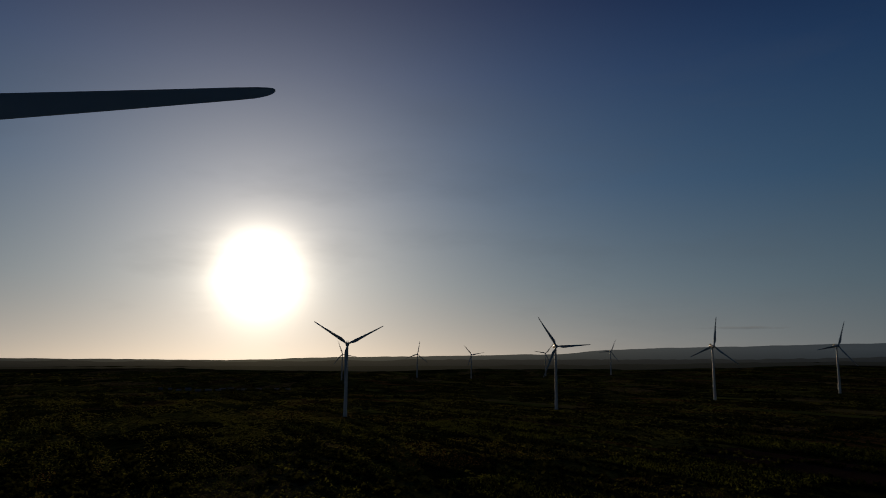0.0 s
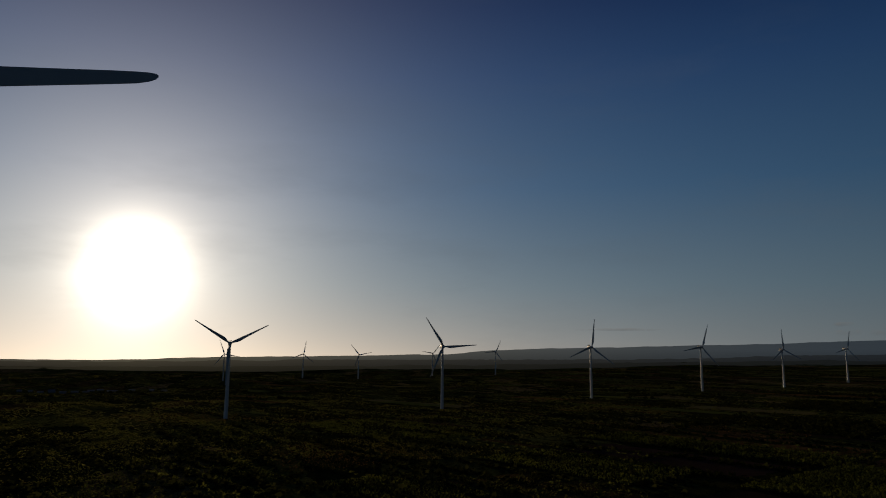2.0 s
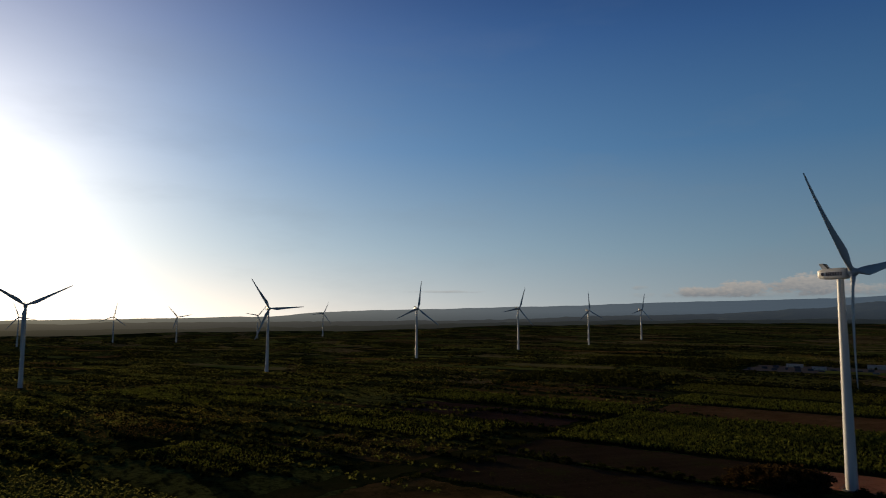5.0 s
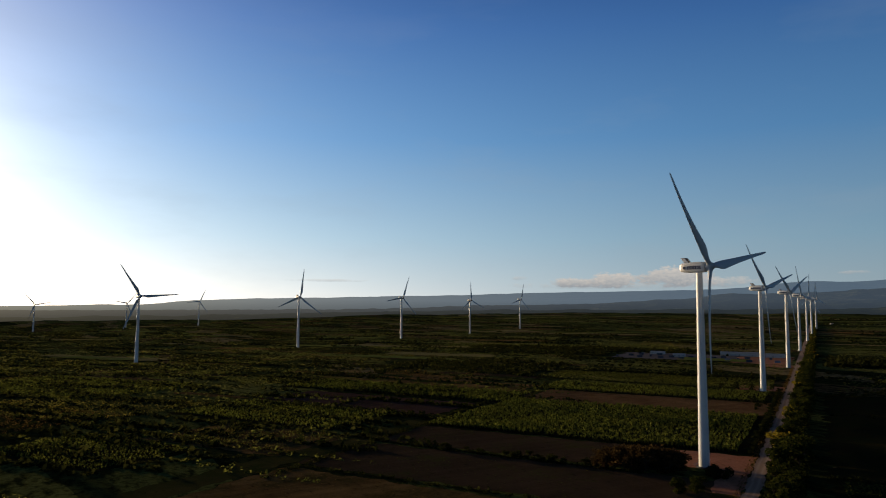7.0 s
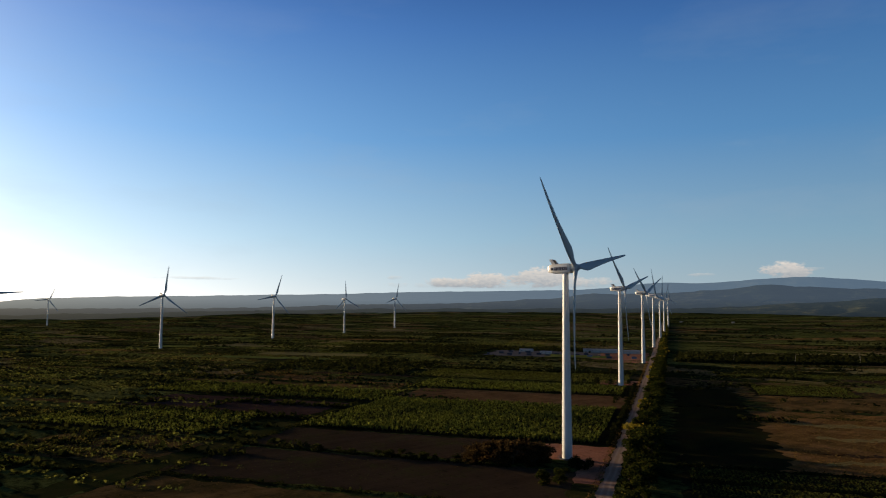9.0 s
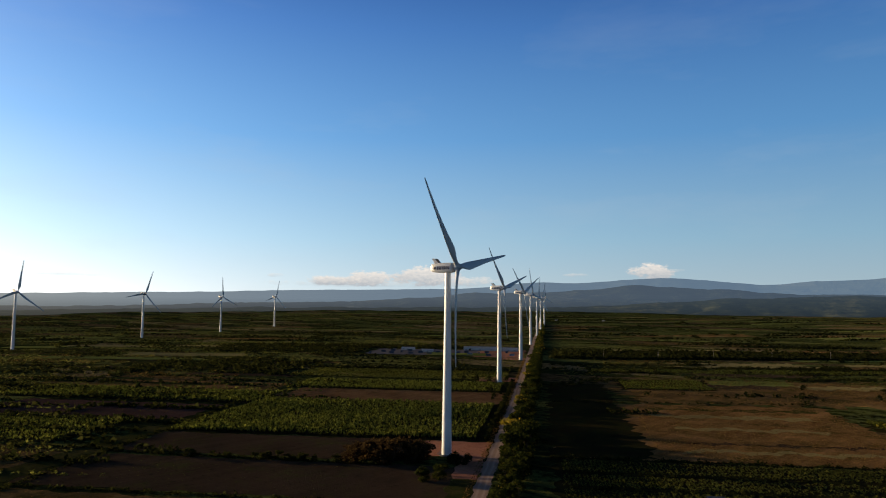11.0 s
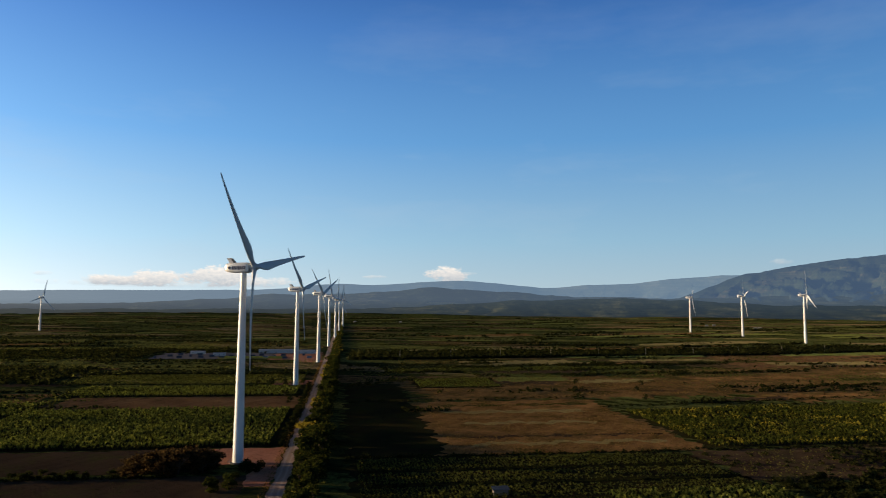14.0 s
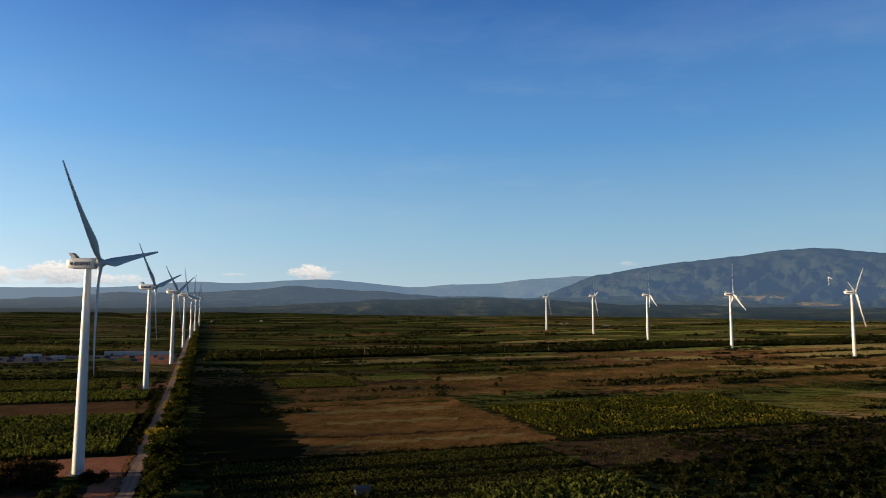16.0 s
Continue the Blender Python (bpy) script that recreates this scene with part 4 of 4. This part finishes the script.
far_one = turbine(x, y, 0, "lone white wind turbine on the distant mountainside")
far_one.matrix_basis = Matrix.Translation(foot - Vector((0, 0, 1.5))) @ Matrix.Scale(0.62, 4)


# ------------------------------------------------------------------ trees and scrub
def leaf_quads(centres, outward, size, r):
    n = len(centres)
    t1 = r.normal(0, 1, (n, 3)) + outward * 0.2
    t1 /= np.linalg.norm(t1, axis=1, keepdims=True)
    t2 = np.cross(t1, outward + r.normal(0, 0.5, (n, 3)))
    t2 /= np.linalg.norm(t2, axis=1, keepdims=True) + 1e-6
    h = size * r.uniform(0.6, 1.3, (n, 1))
    return np.stack([centres - t1 * h, centres - t2 * h * 0.55, centres + t1 * h, centres + t2 * h * 0.55], 1).reshape(-1, 3)


def tree_meshes(seed, height, spread, lumps, leaves, leaf_size, mat, low=0.12):
    """A small tree: leaning tapered trunk, forking limbs, and an uneven crown of leaf sprays in several lumps."""
    r = np.random.default_rng(seed)
    ends, bm = [], bmesh.new()

    def limb(a, b, ra, rb):
        a, b = Vector(a), Vector(b)
        q = (b - a).to_track_quat("Z", "Y").to_matrix()
        rings = []
        for t, rad in ((0, ra), (0.5, (ra + rb) / 2), (1, rb)):
            c = a.lerp(b, t) + Vector((0.12, -0.08, 0)) * math.sin(math.pi * t) * (b - a).length * 0.4
            rings.append([bm.verts.new(c + q @ Vector((rad * math.cos(k * 1.0472), rad * math.sin(k * 1.0472), 0))) for k in range(6)])
        for p, s in zip(rings, rings[1:]):
            for k in range(6):
                bm.faces.new((p[k], p[(k + 1) % 6], s[(k + 1) % 6], s[k]))

    fork = Vector((r.normal(0, 0.2), r.normal(0, 0.2), height * 0.3))
    limb((0, 0, -0.3), fork, height * 0.032, height * 0.024)
    for k in range(lumps):
        a = 6.283 * k / lumps + r.uniform(-0.5, 0.5)
        reach = spread * r.uniform(0.25, 0.8) if k else 0.1
        top = Vector((math.cos(a) * reach, math.sin(a) * reach, height * r.uniform(0.5, 0.86)))
        limb(fork, top, height * 0.018, height * 0.006)
        ends.append(top)
    # low sprays close the foot of a bush
    for k in range(lumps // 2):
        a = r.uniform(0, 6.283)
        ends.append(Vector((math.cos(a) * spread * 0.6, math.sin(a) * spread * 0.6, height * (low + r.uniform(0, 0.25)))))
    quads = []
    per = leaves // len(ends)
    for e in ends:
        rad = np.array([spread * 0.42, spread * 0.42, height * 0.2]) * r.uniform(0.7, 1.25)
        d = r.normal(0, 1, (per, 3))
        d /= np.linalg.norm(d, axis=1, keepdims=True)
        c = np.array(e) + d * rad * r.uniform(0.45, 1.08, (per, 1))
        c[:, 2] = np.maximum(c[:, 2], 0.1)
        quads.append(leaf_quads(c, d, leaf_size, r))
    v = np.concatenate(quads)
    return from_bm("trunk", bm, M_BARK), mesh_np("crown", v, np.arange(len(v)), 4, mat)


def plant(kinds, u, v, s, label, name="tree", category="tree", group="", squash=1.0, sink=0.0):
    x, y = spot(u, v)
    trunk, crown = kinds[int(rng.integers(len(kinds)))]
    m = Matrix.Translation((x, y, ground(x, y) - sink)) @ Matrix.Rotation(rng.uniform(0, 6.28), 4, "Z") @ Matrix.Diagonal((s, s, s * squash, 1))
    t = thing(name, label, category, m, group)
    part("trunk", trunk, t)
    part("crown", crown, t)
    return t


GREEN_TREES = [tree_meshes(20 + i, 6.0, 2.9, 7, 600, 0.39, M_HEDGE) for i in range(5)]
YELLOW_TREES = [tree_meshes(40 + i, 5.2, 2.8, 7, 600, 0.39, M_HEDGE_YELLOW) for i in range(2)]
DARK_TREES = [tree_meshes(50 + i, 6.0, 3.2, 8, 600, 0.41, M_SCRUB) for i in range(4)]
RUST_BUSHES = [tree_meshes(60 + i, 5.2, 3.8, 9, 600, 0.38, M_RUST, 0.05) for i in range(3)]
LOW_BUSHES = [tree_meshes(70 + i, 2.6, 2.0, 6, 400, 0.27, M_SCRUB, 0.05) for i in range(3)]

# the hedge of small trees along the track
for k in range(190):
    u = 178 + k * 3.5 + rng.uniform(-1.5, 1.5)
    v = -11.5 + rng.uniform(-5.2, 4.2)
    gold = (345 < u < 415 and rng.random() < 0.75) or (430 < u < 860 and rng.random() < 0.13) or rng.random() < 0.03
    s = rng.uniform(0.85, 1.3) * (1.40 if 300 < u < 380 else 1.25 if u > 440 else 0.95)
    if gold:
        plant(YELLOW_TREES, u, min(v, -12.5) - 2.5, s * 0.85, "small tree with golden-yellow leaves in the trackside hedge", group="trackside hedge trees")
    else:
        plant(GREEN_TREES, u, v, s, "small dense green tree in the trackside hedge", group="trackside hedge trees")
for k in range(46):
    u = 190 + k * 14 + rng.uniform(-5, 5)
    plant(LOW_BUSHES, u, -17.3 + rng.uniform(-0.8, 0.8), rng.uniform(0.7, 1.3), "low leafy bush at the edge of the track", "bush", "bush", "trackside bushes")
# thicket round the nearest turbine's foot
for k in range(30):
    v = -64 + rng.uniform(-18, 16)
    plant(RUST_BUSHES, 286 + rng.uniform(-8, 9), v, rng.uniform(0.8, 1.2) * (1.0 + 0.75 * math.exp(-((v + 62) / 9) ** 2)), "rusty brown thorn bush in a thicket", "bush", "bush", "thicket bushes")
for k in range(7):
    plant(DARK_TREES, 284 + rng.uniform(-5, 5), -34.5 + rng.uniform(-3.5, 3.5), rng.uniform(0.5, 0.75), "dark scrubby tree beside the turbine pad", group="thicket trees")
for k in range(6):
    plant(GREEN_TREES, 258 + rng.uniform(-10, 8), -40 + rng.uniform(-5, 5), rng.uniform(0.6, 1.0), "small yellow-green tree beside the track", group="thicket trees")
for k in range(16):
    plant(LOW_BUSHES, 279 + rng.uniform(-3, 3), rng.uniform(-150, -82), rng.uniform(0.6, 1.5), "low dark bush on the bank of a ploughed plot", "bush", "bush", "bank bushes")
# verge shrubs between track and crop
for k in range(40):
    u = 338 + k * 6.8 + rng.uniform(-2, 2)
    plant(LOW_BUSHES, u, -28.3 + rng.uniform(-0.8, 0.8), rng.uniform(0.7, 1.4), "low dark shrub on the track's verge", "bush", "bush", "verge shrubs")
for u, v, s in ((492, -36, 1.0), (522, -42, 1.2), (596, -48, 1.1), (604, -60, 1.2), (600, -70, 1.0), (566, -33, 0.8), (610, -34, 0.9), (520, -33, 0.9)):
    plant(DARK_TREES, u, v, s * 0.8, "dark round tree at a field corner", group="field trees")
# dark grove beyond the low crop
for k in range(60):
    plant(DARK_TREES, rng.uniform(150, 240), rng.uniform(165, 330), rng.uniform(0.55, 1.05), "dark shrubby tree in a dense grove", group="grove trees")
# scattered field trees
for k in range(46):
    u, v = rng.uniform(330, 800), rng.uniform(60, 620)
    if 320 < u < 450 and v < 355:
        continue
    plant(DARK_TREES if k % 3 else LOW_BUSHES, u, v, rng.uniform(0.45, 0.85), "dark lone tree among dry fields", group="lone trees")
for k in range(30):
    u, v = rng.uniform(160, 560), rng.uniform(-560, -200)
    plant(DARK_TREES if k % 2 else LOW_BUSHES, u, v, rng.uniform(0.4, 0.75), "dark lone tree on a field bank", group="lone trees")


def line_of(u0, v0, u1, v1, step, wobble):
    n = max(2, int(math.hypot(u1 - u0, v1 - v0) / step))
    t = (np.arange(n) + rng.uniform(-0.4, 0.4, n)) / n
    return u0 + (u1 - u0) * t + rng.normal(0, wobble, n), v0 + (v1 - v0) * t + rng.normal(0, wobble, n)


def scrub(lines, lo, hi, mat, label, quads=26, leaf_size=0.34):
    uu = np.concatenate([a for a, b in lines])
    vv = np.concatenate([b for a, b in lines])
    s = rng.uniform(lo, hi, len(uu)) * rng.uniform(0.7, 1.0, len(uu))
    clumps("scrub", U.x * uu + V.x * vv, U.y * uu + V.y * vv, s, s * rng.uniform(0.7, 1.1, len(uu)), mat, label, quads, leaf_size=leaf_size)


# banks between the nearer fields
scrub([line_of(282, -190, 276, -60, 1.1, 0.6), line_of(200, -180, 530, -210, 1.8, 1.0), line_of(221, -180, 221, -36, 2.4, 0.6), line_of(338, -190, 336, -60, 1.6, 0.5),
       line_of(321, -380, 321, -205, 1.8, 0.9), line_of(245, -380, 240, -200, 1.9, 0.9), line_of(440, -300, 440, -200, 2.2, 1.0), line_of(170, -260, 240, -200, 2.0, 1.0),
       line_of(608, -230, 606, -32, 1.8, 0.8), line_of(530, -200, 530, -34, 3.5, 0.5), line_of(380, -440, 372, -230, 2.0, 1.0), line_of(160, -340, 250, -380, 2.0, 1.0)],
      0.8, 2.0, M_SCRUB, "dark scrub on the banks between fields", 40, 0.26)
scrub([line_of(303, 2, 303, 150, 1.0, 0.5), line_of(275, 8, 275, 150, 1.6, 0.4), line_of(229.5, 8, 229.5, 100, 2.0, 0.4), line_of(305, 152, 300, 350, 1.4, 1.2), line_of(240, 152, 240, 330, 1.6, 6.0), line_of(272, 152, 268, 340, 1.5, 9.0), line_of(252, 8, 252, 150, 1.4, 0.4),
       line_of(450, 170, 470, 400, 1.6, 2.0), line_of(490, 0, 500, 170, 2.0, 2.5), line_of(486, 168, 560, 190, 1.3, 3.0), line_of(450, 250, 420, 420, 1.6, 4.0)],
      0.7, 2.0, M_SCRUB, "dark brush along the dry fields", 40, 0.26)
grove = [(rng.uniform(140, 246, 1300), rng.uniform(156, 345, 1300)), (rng.uniform(246, 296, 260), rng.uniform(205, 345, 260))]
scrub(grove, 1.4, 3.4, M_SCRUB, "dense dark undergrowth of a grove", 24, 0.34)
# long belts of trees
belt = [(rng.uniform(872, 985, 2600) + rng.normal(0, 6, 2600), rng.uniform(8, 760, 2600)), line_of(872, 8, 880, 1000, 1.4, 3.0), (rng.uniform(890, 960, 900), rng.uniform(700, 1200, 900)),
        line_of(915, 560, 860, 1000, 2.5, 4.0)]
scrub(belt, 2.8, 6.0, M_SCRUB, "long dark belt of trees across the plain", 15, 0.42)
belt = [(rng.uniform(985, 1040, 900) + rng.normal(0, 8, 900), rng.uniform(-480, -40, 900)), (rng.uniform(880, 985, 700), rng.uniform(-470, -245, 700)),
        (rng.uniform(620, 760, 520), rng.uniform(-420, -240, 520)), line_of(696, -240, 690, -34, 1.4, 3.0)]
scrub(belt, 2.2, 4.6, M_SCRUB, "dark wood and brush round a works compound", 15, 0.42)
scrub([line_of(840, -12.5, 2300, -12.5, 2.4, 1.8)], 3.6, 6.0, M_HEDGE, "green hedge of small trees running into the distance", 40, 0.26)
scrub([line_of(752, 120, 762, 300, 0.8, 7.0), line_of(745, 240, 750, 420, 1.0, 6.0), line_of(650, 210, 660, 330, 1.6, 5.0), line_of(640, 300, 655, 450, 1.6, 6.0), line_of(700, 30, 700, 120, 2.0, 3.0), line_of(580, 5, 640, 60, 2.0, 6.0), line_of(780, 5, 790, 110, 2.0, 4.0),
       line_of(690, 660, 640, 900, 1.6, 6.0), line_of(560, 620, 520, 800, 1.6, 8.0), line_of(740, 700, 735, 1040, 1.8, 3.0), line_of(520, 500, 500, 680, 0.9, 7.0)],
      1.8, 3.4, M_SCRUB, "bushy thicket bands on the plain", 36, 0.28)

# loose brush patches
patches = []
for k in range(110):
    cu, cv = (rng.uniform(440, 900), rng.uniform(40, 950)) if k % 2 else (rng.uniform(330, 880), rng.uniform(-750, -230))
    n = int(rng.integers(6, 26))
    patches.append((cu + rng.normal(0, 3.5, n), cv + rng.normal(0, 14, n)))
scrub(patches, 1.4, 4.0, M_SCRUB, "loose brush patches on fallow land", 16, 0.42)

# the scrub and field hedges of the wide plain, thinning with distance
lines, pale_lines, tall_lines = [], [], []
for k in range(1250):
    a, d = (rng.uniform(-124, 46) if k % 4 else rng.uniform(-30, 44)), 320 + 2500 * rng.random() ** 1.35
    x, y = polar(a, d)
    u, v = x * U.x + y * U.y, x * V.x + y * V.y
    if abs(v + 22) < 30 or (150 < u < 700 and -210 < v < 360) or (880 < u < 990 and -250 < v < -20):
        continue
    if 440 < u < 870 and 60 < v < 900 and rng.random() < 0.6:
        continue
    long = rng.uniform(25, 190)
    if rng.random() < 0.78:
        got = line_of(u, v - long / 2, u + rng.normal(0, 6), v + long / 2, 2.6 + d / 900, 1.8)
    else:
        got = line_of(u - long / 4, v, u + long / 4, v + rng.normal(0, 5), 2.6 + d / 900, 1.8)
    keep = np.abs(got[1] + 22) > 12  # clear of the track
    (tall_lines if d > 1100 and rng.random() < 0.5 else lines if rng.random() < 0.72 else pale_lines).append((got[0][keep], got[1][keep]))
scrub(lines, 1.6, 3.8, M_SCRUB, "dark scrub and hedges spread over the plain", 8, 0.56)
scrub(tall_lines, 2.6, 5.5, M_SCRUB, "dark tree belts far out on the plain", 9, 0.6)
scrub(pale_lines, 0.9, 2.4, M_CROP_DULL, "olive brush and crops spread over the plain", 9, 0.42)


# ------------------------------------------------------------------ buildings, poles and small things
def gable(name, L, W, H, rise, wall_mat, roof_mat, m, label, openings=3):
    h = thing(name, label, "building", m, "far buildings")
    bm = bmesh.new()
    a = [bm.verts.new((x, y, z)) for x in (-L / 2, L / 2) for y, z in ((-W / 2, -0.4), (W / 2, -0.4), (W / 2, H), (0, H + rise), (-W / 2, H))]
    for f in ((4, 3, 2, 1, 0), (5, 6, 7, 8, 9), (0, 1, 6, 5), (1, 2, 7, 6), (4, 0, 5, 9), (2, 3, 8, 7), (3, 4, 9, 8)):
        bm.faces.new([a[i] for i in f])
    bmesh.ops.recalc_face_normals(bm, faces=bm.faces)
    wall = part("wall", from_bm("wall", bm, wall_mat, False), h)
    bm = bmesh.new()
    slope = math.atan2(rise, W / 2)
    for s in (-1, 1):
        wide = W / 2 / math.cos(slope) + 0.4
        mat_ = Matrix.Translation((0, s * (W / 4 + 0.15), H + rise / 2 + 0.02)) @ Matrix.Rotation(-s * slope, 4, "X") @ Matrix.Diagonal((L + 0.7, wide, 0.1, 1))
        bmesh.ops.create_cube(bm, size=1.0, matrix=mat_)
    part("roof", from_bm("roof", bm, roof_mat, False), h, None, "sheet metal roof")
    for k in range(openings):
        x = -L / 2 + (k + 0.5) * L / openings
        for s in (-1, 1):
            bm = bmesh.new()
            tall = 2.0 if k == 1 else 1.0
            z0 = 0.0 if k == 1 else 1.0
            box(bm, x - 0.45, x + 0.45, s * W / 2 - 0.06, s * W / 2 + 0.04, z0, z0 + tall)
            part("door" if k == 1 else "window", from_bm("opening", bm, M_DARK, False), wall)
    return h


def house(u, v, L, W, H, rise, turn, wall_mat=None, roof_mat=None, label="small whitewashed farmhouse with a metal roof", name="house"):
    x, y = spot(u, v)
    return gable(name, L, W, H, rise, wall_mat or M_WALL, roof_mat or M_ZINC, Matrix.Translation((x, y, ground(x, y) + 0.1)) @ Matrix.Rotation(ROW + radians(turn), 4, "Z"), label)


# works compound beside the third turbine
house(984, -92, 46, 9, 4.2, 0.9, 1, label="long white shed with a metal roof", name="shed")
house(978, -52, 26, 9, 4.0, 0.9, -2, label="long white shed with a metal roof", name="shed")
house(930, -158, 15, 7, 3.2, 0.7, 4, label="low white shed with a metal roof", name="shed")
house(958, -190, 18, 7, 3.4, 0.7, -3, label="low white shed with a metal roof", name="shed")


def container(u, v, turn, mat, label):
    x, y = spot(u, v)
    c = thing("shipping_container", label, "container", Matrix.Translation((x, y, ground(x, y) + 0.12)) @ Matrix.Rotation(ROW + radians(turn), 4, "Z"), "containers of the compound")
    bm = bmesh.new()
    box(bm, -3.0, 3.0, -1.2, 1.2, 0, 2.55)
    for i in range(19):
        for s in (-1, 1):
            box(bm, -2.85 + i * 0.31, -2.7 + i * 0.31, s * 1.22 - 0.03, s * 1.22 + 0.03, 0.15, 2.4)
    part("body", from_bm("body", bm, mat, False), c)
    for s in (-0.6, 0.6):
        bm = bmesh.new()
        box(bm, 3.0, 3.06, s - 0.56, s + 0.56, 0.12, 2.45, 0.02)
        part("door", from_bm("door", bm, mat, False), c)


for k in range(22):
    u, v = 892 + (k % 3) * 22 + rng.uniform(-4, 4), -226 + k * 8.6 + rng.uniform(-2, 2)
    container(u, v, rng.uniform(-6, 6) if k % 4 else 90 + rng.uniform(-8, 8), (M_BLUE, M_FARWALL, M_SLATE, M_SLATE)[int(rng.integers(4))], "plain steel shipping container in a gravel yard")

# pale hut in the low crop
x, y = spot(237, 53)
hut = thing("field_hut", "small dull blue metal-roofed hut in the crop", "hut", Matrix.Translation((x, y, 0)) @ Matrix.Rotation(ROW, 4, "Z"))
bm = bmesh.new()
box(bm, -2.5, 2.5, -1.2, 1.2, 0, 1.9, 0.03)
part("wall", from_bm("wall", bm, M_WOOD, False), hut)
bm = bmesh.new()
bmesh.ops.create_cube(bm, size=1.0, matrix=Matrix.Translation((0, 0, 2.25)) @ Matrix.Rotation(radians(9), 4, "X") @ Matrix.Diagonal((5.8, 3.6, 0.08, 1)))
for i in range(18):
    bmesh.ops.create_cube(bm, size=1.0, matrix=Matrix.Translation((-2.75 + i * 0.32, 0, 2.3)) @ Matrix.Rotation(radians(9), 4, "X") @ Matrix.Diagonal((0.06, 3.6, 0.05, 1)))
part("roof", from_bm("roof", bm, M_SLATE, False), hut, None, "dull blue ribbed sheet roof")
bm = bmesh.new()
box(bm, -0.4, 0.4, -1.25, -1.19, 0.05, 1.8)
part("door", from_bm("door", bm, M_WOOD, False), hut)

# village roofs far towards the sun
for k in range(15):
    a, d = (23.5 - 0.55 * k if k < 11 else 18.5 - 1.1 * (k - 10)) + rng.uniform(-0.3, 0.3), 1690 + rng.uniform(-60, 70)
    x, y = polar(a, d)
    gable("house", rng.uniform(8, 14), rng.uniform(6, 8), 3.0, rng.uniform(0.9, 1.6), M_FARWALL, M_ZINC,
          Matrix.Translation((x, y, ground(x, y) + 0.1)) @ Matrix.Rotation(radians(16 + rng.uniform(-25, 25)), 4, "Z"), "small village house with a shiny metal roof")
for a, d in ((-87.6, 2250), (-88.1, 2280), (-91.0, 2050), (-91.3, 2080), (-63.5, 2300), (-59.8, 2350)):
    x, y = polar(a, d)
    gable("house", 8, 6, 3.0, 1.2, M_FARWALL, M_ZINC, Matrix.Translation((x, y, ground(x, y) + 0.1)) @ Matrix.Rotation(radians(a + 20), 4, "Z"), "small white farmhouse at the foot of the hills")


def pole_meshes():
    post = from_bm("post", loft([circle(0.19, -0.5, 10), circle(0.16, 5, 10), circle(0.11, 10.5, 10)]), M_POLE)
    bm = bmesh.new()
    box(bm, -1.2, 1.2, -0.07, 0.07, 9.6, 9.78, 0.01)
    arm = from_bm("crossarm", bm, M_POLE, False)
    cap = from_bm("insulator", loft([circle(0.06, 9.78, 10), circle(0.10, 9.84, 10), circle(0.05, 9.92, 10), circle(0.09, 9.98, 10), circle(0.04, 10.1, 10)]), M_CONCRETE)
    return post, arm, cap


POLE = pole_meshes()
pole_first = None
for v in (68, 132, 196, 262, 327, 392, 459, 525, 590, 655):
    x, y = spot(866 + 0.03 * v, v)
    m = Matrix.Translation((x, y, ground(x, y))) @ Matrix.Rotation(ROW + radians(90), 4, "Z")
    if pole_first:
        copy_thing(pole_first, m)
        continue
    pole_first = thing("utility_pole", "grey weathered wooden utility pole in the fields", "utility pole", m, "poles across the plain")
    part("post", POLE[0], pole_first)
    part("crossarm", POLE[1], pole_first)
    for k in (-1.05, 0.0, 1.05):
        part("insulator", POLE[2], pole_first, Matrix.Translation((k, 0, 0)))
